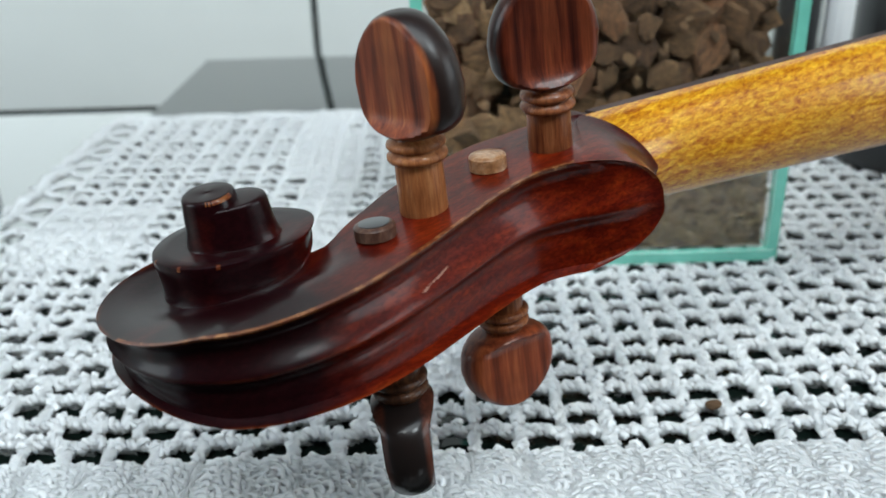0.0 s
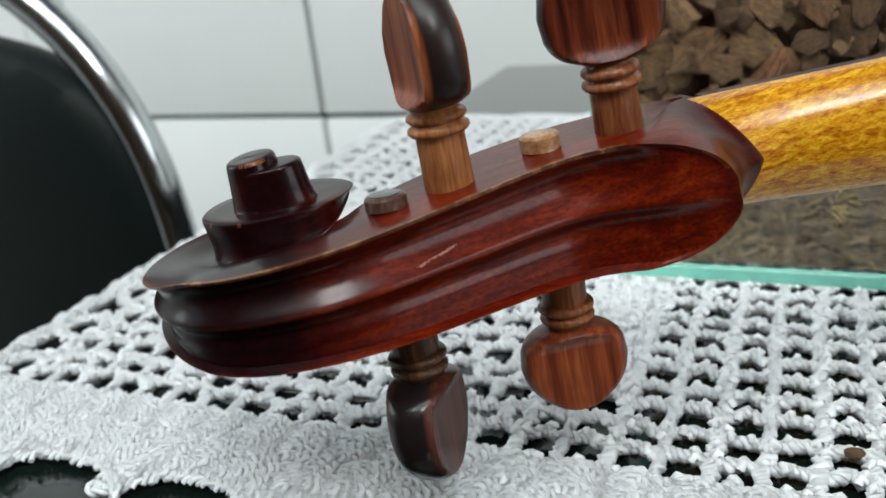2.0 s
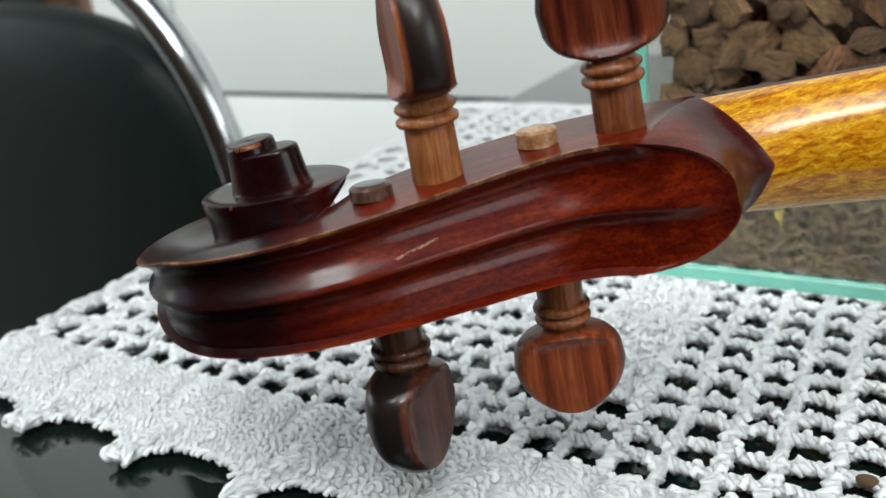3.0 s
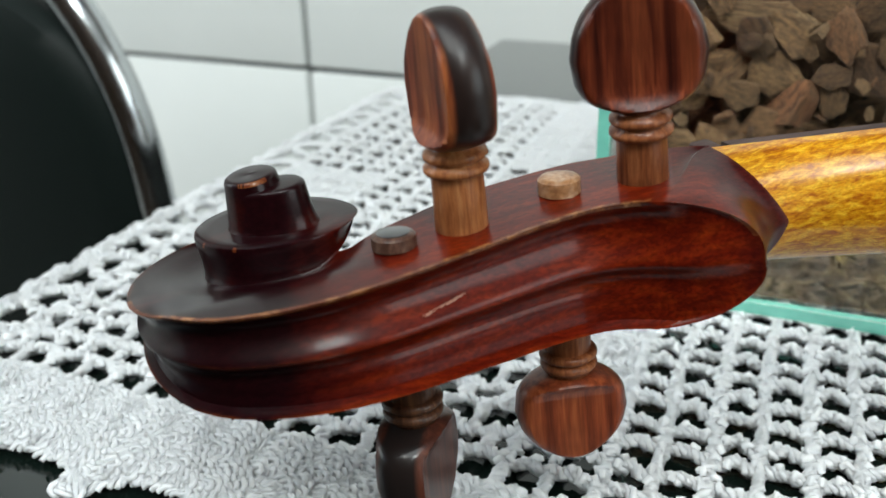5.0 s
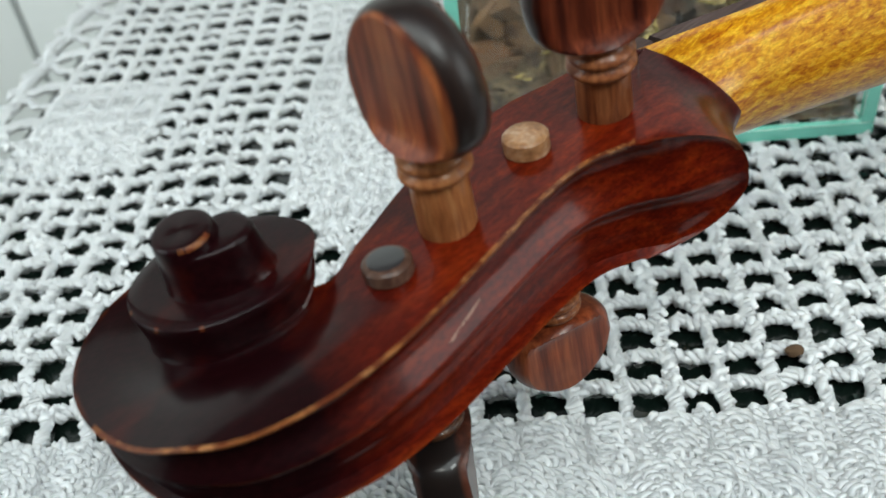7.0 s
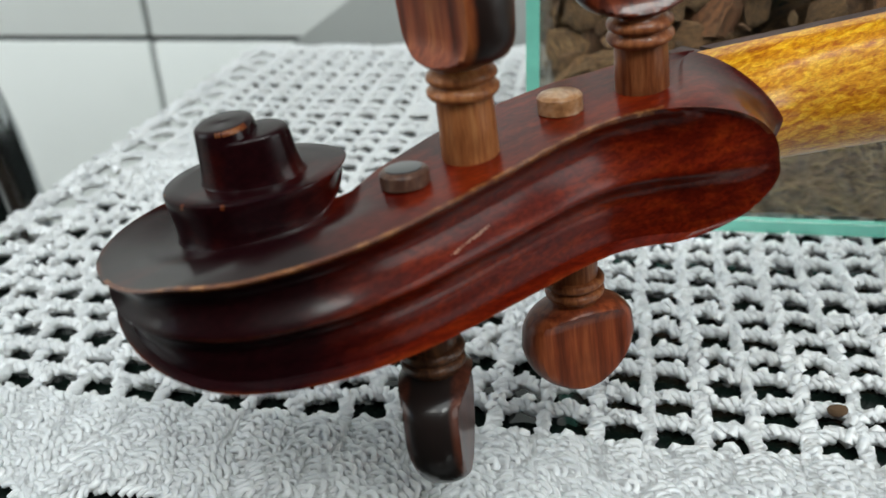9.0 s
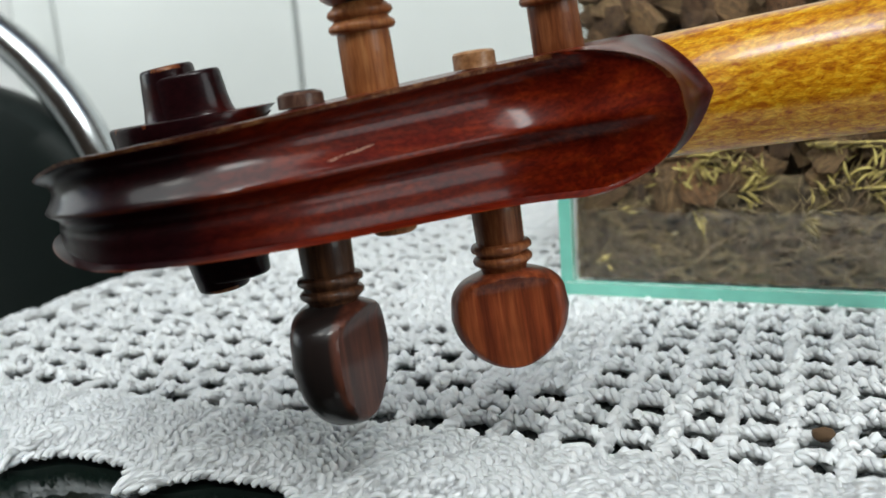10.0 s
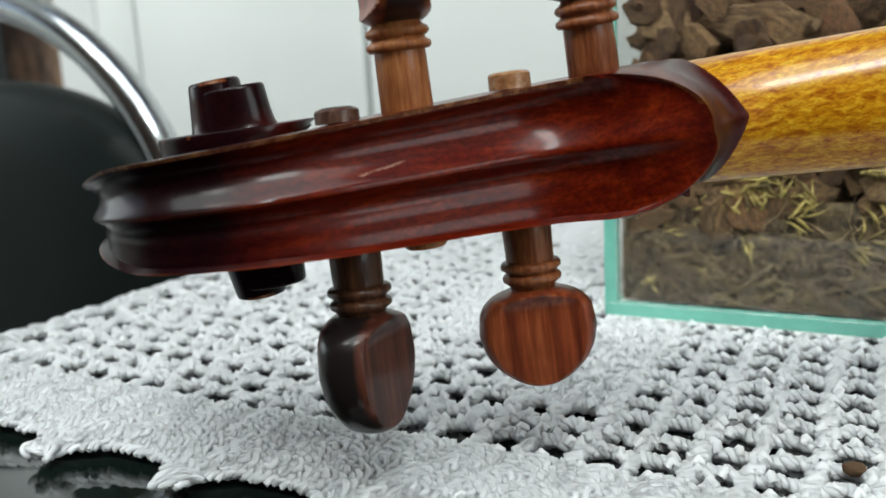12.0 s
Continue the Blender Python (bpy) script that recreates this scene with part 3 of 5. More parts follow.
for sc, dy in ((0.0, -0.021), (0.6, -0.020), (0.9, -0.017), (0.97, -0.012), (1.0, -0.004), (1.0, 0.006), (0.97, 0.014), (0.9, 0.018), (0.0, 0.02)):
    for p in loop:
        q = cen + (p - cen) * max(sc, 0.001)
        V.append((q[0], CHY + dy, q[2]))
local(mesh_ob("backrest", V, grid_faces(9, len(loop)), M_LEATHER), chair)
local(part("seat", box_bm((CHX - 0.2, CHY - 0.0, -0.33), (CHX + 0.2, CHY + 0.37, -0.28), 0.02, 4), M_LEATHER), chair)
for s in (-1, 1):
    v, f = tube_bm([(CHX + s * 0.18, CHY + 0.34, -0.33), (CHX + s * 0.19, CHY + 0.36, -0.55), (CHX + s * 0.195, CHY + 0.37, FLOOR_Z)], 0.0095, 12)
    local(mesh_ob("leg", v, f, M_STEEL), chair)

# ---------------------------------------------------------------- violin
# local frame: x along the neck, y towards the strings, z out of the side that faces up
AX_U, AX_W = Vector((0.7595, 0.6377, 0.1282)), Vector((-0.1279, -0.0469, 0.9907))
AX_U.normalize()
AX_V = AX_W.cross(AX_U).normalized()
AX_W = AX_U.cross(AX_V)
FRAME = Matrix((AX_U, AX_V, AX_W)).transposed().to_4x4()
FRAME.translation = Vector((0, 0, 0.0716))
violin = tagged(new("violin"), "old violin with dark red scroll, lying on its side", "violin")
violin.matrix_world = FRAME

MM = 0.001
W_TOP = 0.5


def w_low(x):
    return -20.8 - 0.092 * x


def scroll_taper(x, y):
    """The scroll's two sides lean in towards its far end."""
    f = min(1.0, max(0.0, (-14 - x) / 12))
    return f * f * (3 - 2 * f) * 4.6 * math.tanh(0.2 * max(0.0, y + 5) / 4.6)


def side_top(x, y):
    return W_TOP - scroll_taper(x, y)


def side_low(x, y):
    return w_low(x) + scroll_taper(x, y)


TURN_X, TURN_Y, TURN_TILT = -28.2, 18.6, -0.4


def dish(x, y):
    """Each side of the scroll is hollowed towards the wall of its inner turn."""
    dx, dy = x - TURN_X, y - TURN_Y
    u, v = dx * math.cos(TURN_TILT) + dy * math.sin(TURN_TILT), -dx * math.sin(TURN_TILT) + dy * math.cos(TURN_TILT)
    d = (math.hypot(u / 14.3, v / 12.1) - 1.0) * 13
    gate = min(1.0, max(0.0, (-11 - x) / 12))
    return 1.9 * gate * math.exp(-(max(0.0, d) / 5.5) ** 2)


def face_top(x, y):
    return side_top(x, y) - dish(x, y)


def face_low(x, y):
    return side_low(x, y) + dish(x, y)


def bezier(a, b, c, d, n):
    t = np.linspace(0, 1, n)[:, None]
    a, b, c, d = (np.array(q, float) for q in (a, b, c, d))
    return (1 - t) ** 3 * a + 3 * (1 - t) ** 2 * t * b + 3 * (1 - t) * t * t * c + t ** 3 * d


# back line of the pegbox and scroll in the side plane, from the chin round the scroll
BACK = [(28.5, -9.5), (23, -7.6), (17.5, -7.4), (11, -8.2), (4, -9.6), (-4, -11.2), (-12, -12.8), (-20, -13.8), (-28, -13.8), (-36, -12.3),
        (-43, -9.2), (-48.6, -4.0), (-52.2, 1.4), (-54.4, 8.0), (-55.1, 15), (-54.3, 22), (-51.6, 28), (-47.4, 32.6), (-42, 35.6), (-35.5, 36.8), (-28.5, 36.2), (-22.6, 32.6), (-19, 28.4), (-17.6, 23.5), (-18.2, 18.5), (-20, 13.6)]
FRONT = [(34, 13.4), (26, 15.2), (14, 14.8), (3, 13.1), (-7.7, 9.1), (-17, 5.4)]


def head_mesh():
    nb = 170
    back = spline(BACK, nb)
    for _ in range(70):      # ease the joints between the arcs without shrinking them
        for w in (0.5, -0.515):
            back[1:-1] += w * (0.5 * (back[:-2] + back[2:]) - back[1:-1])
    # matching inner points: the front edge along the pegbox, the scroll's heart further on
    inner = []
    fr = spline(FRONT, 60)
    for i, (x, y) in enumerate(back):
        if x > -16 and i < nb * 0.45:
            k = np.argmin(abs(fr[:, 0] - x))
            inner.append(fr[k])
        else:
            inner.append(None)
    last = max(i for i, q in enumerate(inner) if q is not None)
    for i in range(last + 1, nb):
        s = min(1.0, (i - last) / 22)
        inner[i] = fr[-1] * (1 - s) + np.array((-28.0, 19.0)) * s
    # cross profile of the back: two flutes and a ridge between narrow worn edges
    taus = [0.0, 0.012, 0.035] + [0.035 + 0.93 * k / 37 for k in range(1, 37)] + [0.965, 0.988, 1.0]

    def dip(t):
        e = min(t, 1 - t)
        if e < 0.035:
            return -(0.35 if t < 0.5 else 2.45) * (e / 0.035)
        z = ((e - 0.035) / 0.465) ** (0.72 if t < 0.5 else 1.5)      # each flute is deepest near its upper side
        low = min(1.0, max(0.0, (t - 0.72) / 0.2))
        return -0.35 - 2.1 * low * low * (3 - 2 * low) - 3.3 * (math.sqrt(math.sin(math.pi * z) ** 2 + 0.026) - 0.161) - 0.15 * z

    def bowl(t):
        """The chin's hollow, where the ridge has run out."""
        return -2.1 * min(1.0, min(t, 1 - t) / 0.07) ** 0.6
    verts, faces, slots = [], [], []
    nt = len(taus)
    tang = np.gradient(back, axis=0)
    tang /= np.linalg.norm(tang, axis=1)[:, None]
    nor = np.stack([-tang[:, 1], tang[:, 0]], 1)      # outward from the wood
    if nor[60] @ (back[60] - np.array((-20, 5))) < 0:
        nor = -nor
    for i in range(nb):
        x, y = back[i]
        fade = min(1.0, i / 10 * 0.25 + 0.75) * (1.0 if i < nb - 45 else max(0.0, (nb - 1 - i) / 45))
        for t in taus:
            d = dip(t) * fade * (1 - 0.35 * min(1.0, max(0.0, (-38 - x) / 14)))
            hi, lo = side_top(x, y), side_low(x, y)
            px, py = np.array((x, y)) + nor[i] * d
            verts.append((px, py, hi + (lo - hi) * t))
    for i in range(nb - 1):
        for j in range(nt - 1):
            faces.append((i * nt + j, (i + 1) * nt + j, (i + 1) * nt + j + 1, i * nt + j + 1))
            slots.append(1 if j < 2 else 0)
    # chin: arch from top edge over the back's end to the low edge, and the hollow that leads to the neck
    n_run = 18
    lo0 = w_low(29)
    mid, half = (W_TOP + lo0) / 2, (W_TOP - lo0) / 2
    off = len(verts)
    b0 = np.array([verts[j] for j in range(nt)])
    n_c = 22
    for r in range(1, n_c + 1):
        s = r / n_c
        for j in range(nt):
            phi = math.acos(max(-1, min(1, (b0[j][2] - mid) / half)))
            reach = 16.6 * math.sin(phi)
            px = b0[j][0] + reach * s
            run = max(0.0, (s - 0.35) / 0.65)
            depth = (b0[j][1] + 9.5) * (1 - run) - bowl(taus[j]) * run
            lip = (b0[nt - 1][1] + 9.5) * (1 - math.sin(phi)) ** 2 if taus[j] > 0.5 else 0.0
            py = -9.5 + lip + (depth - lip) * (1 - s ** 8) - 8.8 * math.sin(phi) * (math.sin(s * math.pi / 2) ** 1.15) - 0.3 * s
            verts.append((px, py, b0[j][2]))
    for r in range(n_c):
        for j in range(nt - 1):
            a = (off + (r - 1) * nt) if r else 0
            b = off + r * nt
            faces.append((b + j, a + j, a + j + 1, b + j + 1))
            slots.append(1 if r == n_c - 1 and j < nt * 0.3 else 0)
    rim = off + (n_c - 1) * nt
    rim_pts = np.array(verts[rim:rim + nt])
    off2 = len(verts)
    for j in range(nt):
        phi = math.acos(max(-1, min(1, (rim_pts[j][2] - mid) / half)))
        sp = math.sin(phi)
        end = np.array((51.0 + 6.6 * (1 - abs(math.cos(phi))) ** 0.9, 6.3 - 14.3 * sp ** 0.85, mid + half * 0.985 * math.cos(phi)))
        a = rim_pts[j]
        c1 = a + np.array((2.2 + 1.2 * sp + 6.8 * (1 - sp) ** 2, 3.0 + 1.5 * sp - 5.0 * (1 - sp) ** 2, 0))
        c2 = end - np.array((5.5, -1.0 + 1.8 * sp, 0))
        for p in bezier(a, c1, c2, end, n_run + 1)[1:]:
            verts.append(tuple(p))
    for j in range(nt - 1):
        for r in range(n_run):
            a0 = rim + j if r == 0 else off2 + j * n_run + r - 1
            a1 = rim + j + 1 if r == 0 else off2 + (j + 1) * n_run + r - 1
            b0_, b1_ = off2 + j * n_run + r, off2 + (j + 1) * n_run + r
            faces.append((b0_, a0, a1, b1_))
            slots.append(0)
    # end of the head against the neck, a fan
    ends = [off2 + j * n_run + n_run - 1 for j in range(nt)]
    c = len(verts)
    verts.append((51.0, 6.0, mid))
    for j in range(nt - 1):
        faces.append((ends[j], ends[j + 1], c))
        slots.append(0)
    # two flat side faces
    for top in (True, False):
        edge_ids = [off2 + (0 if top else nt - 1) * n_run + r for r in range(n_run - 1, -1, -1)]
        edge_ids += [off + r * nt + (0 if top else nt - 1) for r in range(n_c - 1, -1, -1)]
        rest = [i * nt + (0 if top else nt - 1) for i in range(nb)]
        ids = edge_ids + rest
        fin = []
        for k in range(len(edge_ids)):
            s = k / len(edge_ids)
            q = (51.0 + (34 - 51.0) * s, 6.4 + (13.4 - 6.4) * math.sin(s * math.pi / 2))
            fin.append(q)
        fin += [tuple(q) for q in inner]
        base = len(verts)
        rows = 14
        for a, q in zip(ids, fin):
            pa = verts[a]
            reach = math.hypot(q[0] - pa[0], q[1] - pa[1])
            for r in range(1, rows + 1):
                rim_w = min(0.3, 0.85 / max(reach, 0.1))
                s = rim_w + (1 - rim_w) * (r - 1) / (rows - 1)
                x, y = pa[0] + (q[0] - pa[0]) * s, pa[1] + (q[1] - pa[1]) * s
                z = (face_top(x, y) if top else face_low(x, y))
                sag = 0.5 * math.sin(math.pi * s) * (1 if 34 < pa[0] < 50 else 0)
                verts.append((x, y, z - sag if top else z + sag))
        for k in range(len(ids) - 1):
            for r in range(rows):
                a0 = ids[k] if r == 0 else base + k * rows + r - 1
                a1 = ids[k + 1] if r == 0 else base + (k + 1) * rows + r - 1
                q = (a0, a1, base + (k + 1) * rows + r, base + k * rows + r)
                faces.append(q if top else q[::-1])
                slots.append(1 if top and r == 0 and k > n_run - 2 and k < len(ids) - 72 else 0)
        if top:
            base_top = base
        else:
            for k in range(len(ids) - 1):      # wall on the strings' side
                a, b = base_top + k * rows + rows - 1, base_top + (k + 1) * rows + rows - 1
                c_, d = base + k * rows + rows - 1, base + (k + 1) * rows + rows - 1
                faces.append((a, b, d, c_))
                slots.append(0)
    V = [(x * MM, y * MM, z * MM) for x, y, z in verts]
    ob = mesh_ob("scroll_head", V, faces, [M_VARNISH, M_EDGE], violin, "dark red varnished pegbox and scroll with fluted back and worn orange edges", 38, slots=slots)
    bm = bmesh.new()
    bm.from_mesh(ob.data)
    bmesh.ops.remove_doubles(bm, verts=bm.verts, dist=1e-6)
    bmesh.ops.recalc_face_normals(bm, faces=bm.faces)
    bm.to_mesh(ob.data)
    bm.free()
    ob.data.set_sharp_from_angle(angle=radians(38))
    return ob


head_mesh()


def bell(a, centre, width):
    d = math.atan2(math.sin(a - radians(centre)), math.cos(a - radians(centre)))
    return math.exp(-(d / radians(width)) ** 2)


def volute(sign, floor, lift):
    """The raised turn of the scroll and its eye on one side. floor: height of the side face; lift: raises the other side's turn."""
    m = 132
    cx, cy, tilt = TURN_X, TURN_Y, TURN_TILT
    verts = []
    # rise from the side face (0) to the top of the turn (1)
    prof = [(1.02, 0.0), (0.995, 0.06), (0.985, 0.18), (0.98, 0.4), (0.99, 0.7), (1.0, 0.9), (0.99, 0.97), (0.965, 1.0), (0.8, 1.0), (0.5, 0.98), (0.01, 0.98)]
    for k, s in prof:
        for j in range(m):
            a = 2 * math.pi * j / m
            e = 1.0 - 0.05 * bell(a, -75, 28) + 0.05 * bell(a, 14, 20)
            k_ = k * (1 - 0.10 * bell(a, 14, 45) * max(0.0, 0.95 - s))      # undercut towards the pegbox
            x, y = 14.3 * k_ * e * math.cos(a), 12.1 * k_ * e * math.sin(a)
            X, Y = cx + x * math.cos(tilt) - y * math.sin(tilt), cy + x * math.sin(tilt) + y * math.cos(tilt)
            top = 2.6 - 0.045 * (X - cx) + lift
            bot = floor(X, Y) * (1 if sign > 0 else -1)
            bot = min(bot, top - 1.2) - 0.15
            bot += (top - 0.9 - bot) * 0.8 * bell(a, 22, 30)      # the turn thins to a wedge over the throat
            verts.append((X * MM, Y * MM, sign * (bot + (top - bot) * s) * MM))
    faces = grid_faces(len(prof), m)
    faces.append(tuple((len(prof) - 1) * m + j for j in range(m)))
    chipped = [1 if i // m in (5, 6) and math.sin(i % m * 0.55) + math.sin(i % m * 1.7) > 1.5 and 60 < i % m < 120 else 0 for i in range(len(faces))]
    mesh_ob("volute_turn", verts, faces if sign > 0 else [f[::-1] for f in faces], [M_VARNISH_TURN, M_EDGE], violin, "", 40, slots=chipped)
    # the eye: a short comma-shaped post, its tail a little lower
    verts, faces, slots = [], [], []
    ex, ey = -30.2, 19.3

    def round_r(a, s):
        return 5.9 - 1.3 * s + 0.5 * bell(a, 90, 40) + 0.4 * bell(a, -90, 30)

    def ear_r(a, s):
        return 0.97 * round_r(a, s) + (4.7 + 0.5 * s) * bell(a, -34, 44) - (0.3 + 1.4 * s) * bell(a, 22, 13)
    post = [(1.12, 0.0), (1.04, 0.4), (1.0, 1.1), (0.985, 3.0), (0.985, 6.0), (0.985, 8.8), (0.965, 9.25), (0.9, 9.5), (0.8, 9.58), (0.3, 9.56), (0.01, 9.55)]
    ear = [(1.04, 0.0), (1.02, 0.4), (1.0, 1.1), (0.985, 3.0), (0.985, 6.9), (0.975, 7.35), (0.94, 7.6), (0.88, 7.68), (0.4, 7.62), (0.01, 7.6)]
    for prof, radius in ((post, round_r), (ear, ear_r)):
        off = len(verts)
        for k, h in prof:
            for j in range(m):
                a = 2 * math.pi * j / m
                r = radius(a, h / 9.6) * k
                verts.append(((ex + r * math.cos(a)) * MM, (ey + r * math.sin(a)) * MM, sign * (2.2 + lift + h + 0.12 * math.cos(a - 0.6) * h / 9.6) * MM))
        fs = grid_faces(len(prof), m, off=off)
        # bare wood where the rim of the eye is chipped, above the ear
        slots += [1 if radius is round_r and i // m in (5, 6) and -120 + 9 * math.sin(i % m * 2.3) < ((i % m) * 360 / m + 180) % 360 - 180 < -62 else 0 for i in range(len(fs))] + [0]
        faces += fs + [tuple(off + (len(prof) - 1) * m + j for j in range(m))]
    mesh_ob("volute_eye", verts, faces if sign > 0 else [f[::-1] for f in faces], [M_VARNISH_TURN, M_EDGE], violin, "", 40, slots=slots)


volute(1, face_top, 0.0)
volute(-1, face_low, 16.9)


def tuning_peg(base, tip, rings, head_from, head_len, facing, end_at, end_cap, shaft_mat=None, head_mat=None, thick=2.9, wide=1.0):
    """Peg along the line from base (in the side face) to tip (on the collar); facing: world heading of the flat of its head."""
    base, tip = Vector(base) * MM, Vector(tip) * MM
    axis = (tip - base).normalized()
    fw = FRAME.to_3x3().inverted() @ Vector((math.sin(radians(facing)), -math.cos(radians(facing)), 0))
    fy = (fw - fw.dot(axis) * axis).normalized()
    fx = fy.cross(axis)
    M = Matrix((fx, fy, axis)).transposed().to_4x4()
    M.translation = base
    peg = new("tuning_peg")
    peg.parent = violin
    peg.matrix_local = M
    peg["label"] = "rosewood tuning peg with turned collar"
    # shaft and turned rings, heights along the axis
    r0, _, neck = rings
    prof = [(3.4, end_at), (3.7, end_at + 0.4), (3.8, -3), (4.35, -0.3), (4.45, 0.0), (4.3, r0 - 0.6), (4.25, r0 - 0.15), (5.1, r0), (5.45, r0 + 0.5), (5.4, r0 + 1.1), (4.7, r0 + 1.6), (4.45, r0 + 2.0),
            (5.0, r0 + 2.3), (5.35, r0 + 2.8), (5.2, r0 + 3.4), (4.5, r0 + 3.9), (4.1, r0 + 4.3), (4.0, head_from + 0.8), (3.6, head_from + 2.5)]
    v, f = lathe([(r * MM, h * MM) for r, h in prof], 32)
    mesh_ob("shaft", v, f, shaft_mat or M_SHAFT, peg, "lighter brown turned shaft", 50)
    # head: a heart-shaped paddle with two dished flats
    n, m = 30, 48
    hs = [(0.0, 4.1, 4.1), (0.03, 5.8, 4.9), (0.08, 8.3, 5.6), (0.17, 10.1, 6.0), (0.30, 11.1, 6.1), (0.43, 11.2, 6.0), (0.58, 10.6, 5.7), (0.72, 9.3, 5.2), (0.84, 7.3, 4.5), (0.93, 4.9, 3.7), (0.98, 2.6, 2.3), (1.0, 0.3, 0.3)]
    hh = spline(hs, n)
    V = []
    for t, a, b in hh:
        for j in range(m):
            q = 2 * math.pi * j / m
            cx_, sy_ = math.cos(q), math.sin(q)
            x = a * wide * math.copysign(abs(cx_) ** 0.92, cx_)
            y = b * max(1.0, (thick + 2.6) / 5.6) * math.copysign(abs(sy_) ** 0.92, sy_)
            z = t * head_len
            # dished flat: a shallow cylinder cut across both faces
            lim = thick + 0.006 * x * x + 3.2 * max(0.0, (0.2 - t) / 0.2) ** 1.6 + 1.0 * max(0.0, t - 0.82)
            if abs(y) > lim:
                y = math.copysign(lim + (abs(y) - lim) * 0.06, y)
            V.append((x * MM, y * MM, (head_from + z) * MM))
    F = grid_faces(n, m)
    F += [tuple(range(m - 1, -1, -1)), tuple((n - 1) * m + j for j in range(m))]
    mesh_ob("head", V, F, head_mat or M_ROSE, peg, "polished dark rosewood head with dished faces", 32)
    if end_cap:
        r, h0, h1, mat, lab = end_cap
        v, f = lathe([(r * 0.2 * MM, h0 * MM), (r * MM, h0 * MM), (r * MM, (h1 + 0.5) * MM), (r * 0.9 * MM, (h1 + 0.1) * MM), (r * 0.72 * MM, h1 * MM), (r * 0.3 * MM, (h1 - 0.12) * MM)], 32)
        mesh_ob("peg_end", v, f, M_BUTTON_PALE if mat is M_SHAFT_TAN else M_BUTTON, peg, lab, 40)
        if mat is M_BLACKCAP:
            v, f = lathe([(r * 0.74 * MM, (h1 + 0.3) * MM), (r * 0.74 * MM, (h1 - 0.12) * MM), (r * 0.66 * MM, (h1 - 0.2) * MM)], 32)
            mesh_ob("end_plug", v, f, M_BLACKCAP, peg, "black plug in the peg end", 40)
    return peg


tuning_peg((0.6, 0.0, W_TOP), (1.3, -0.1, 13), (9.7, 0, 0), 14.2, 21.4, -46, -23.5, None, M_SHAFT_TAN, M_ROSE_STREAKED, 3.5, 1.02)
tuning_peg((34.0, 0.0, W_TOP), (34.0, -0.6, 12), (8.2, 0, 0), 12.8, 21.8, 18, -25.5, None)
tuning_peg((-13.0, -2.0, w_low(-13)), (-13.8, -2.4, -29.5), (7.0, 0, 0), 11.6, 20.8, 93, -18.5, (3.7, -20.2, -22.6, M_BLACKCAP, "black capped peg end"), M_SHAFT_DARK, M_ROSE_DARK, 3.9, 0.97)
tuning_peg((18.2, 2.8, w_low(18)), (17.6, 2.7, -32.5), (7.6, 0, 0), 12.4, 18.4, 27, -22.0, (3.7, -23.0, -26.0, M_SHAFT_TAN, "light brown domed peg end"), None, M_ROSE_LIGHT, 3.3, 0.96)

# neck with rounded back, and the fingerboard on it


def neck_line(x):
    """Half width of the neck, and where its flat side lies: it leans back from the pegbox."""
    s = x - 51
    return 11.3 + 0.035 * s, 8.7 - 0.388 * s, -12.0 - 0.045 * s


def neck_mesh():
    m, n = 40, 60
    V = []
    mid0 = (W_TOP + w_low(45)) / 2
    for i in range(n):
        s = i / (n - 1)
        for j in range(m):
            phi = math.pi * j / (m - 1)
            sp = math.sin(phi)
            tip = 51.0 + 6.6 * (1 - abs(math.cos(phi))) ** 0.9
            x = tip + (214 - tip) * s
            hw, dy, dz = neck_line(x)
            back = 10.2 + 0.012 * (x - 50) + 3.4 * math.exp(-max(0.0, x - 54) / 9)
            V.append((x * MM, (dy - back * sp) * MM, (dz + hw * math.cos(phi)) * MM))
    F = [f[::-1] for f in grid_faces(n, m, False)]
    F += [(i * m, (i + 1) * m, (i + 1) * m + m - 1, i * m + m - 1) for i in range(n - 1)]
    mesh_ob("neck", V, F, M_NECK, violin, "amber varnished flamed maple neck", 40)
    # fingerboard: a thin slab with a curved face, a little wider than the neck
    V = []
    prof = [(-1.0, 0), (-1.0, 3.2), (-0.7, 4.6), (-0.35, 5.4), (0, 5.7), (0.35, 5.4), (0.7, 4.6), (1.0, 3.2), (1.0, 0)]
    for i in range(24):
        x = 56 + i / 23 * 262
        hw, dy, dz = neck_line(x)
        for a, b in prof:
            V.append((x * MM, (dy + 0.15 + b) * MM, (dz + a * (hw - 0.15)) * MM))
    F = grid_faces(24, 9) + [tuple(range(9)), tuple(23 * 9 + j for j in range(8, -1, -1))]
    mesh_ob("fingerboard", V, F, M_EBONY, violin, "dark ebony fingerboard", 40)
    # nut
    bm = box_bm((51.2 * MM, 8.2 * MM, (mid0 - 11.2) * MM), (55.5 * MM, 14.4 * MM, (mid0 + 11.2) * MM), 0.0008, 2)
    part("nut", bm, M_EBONY, violin)


neck_mesh()


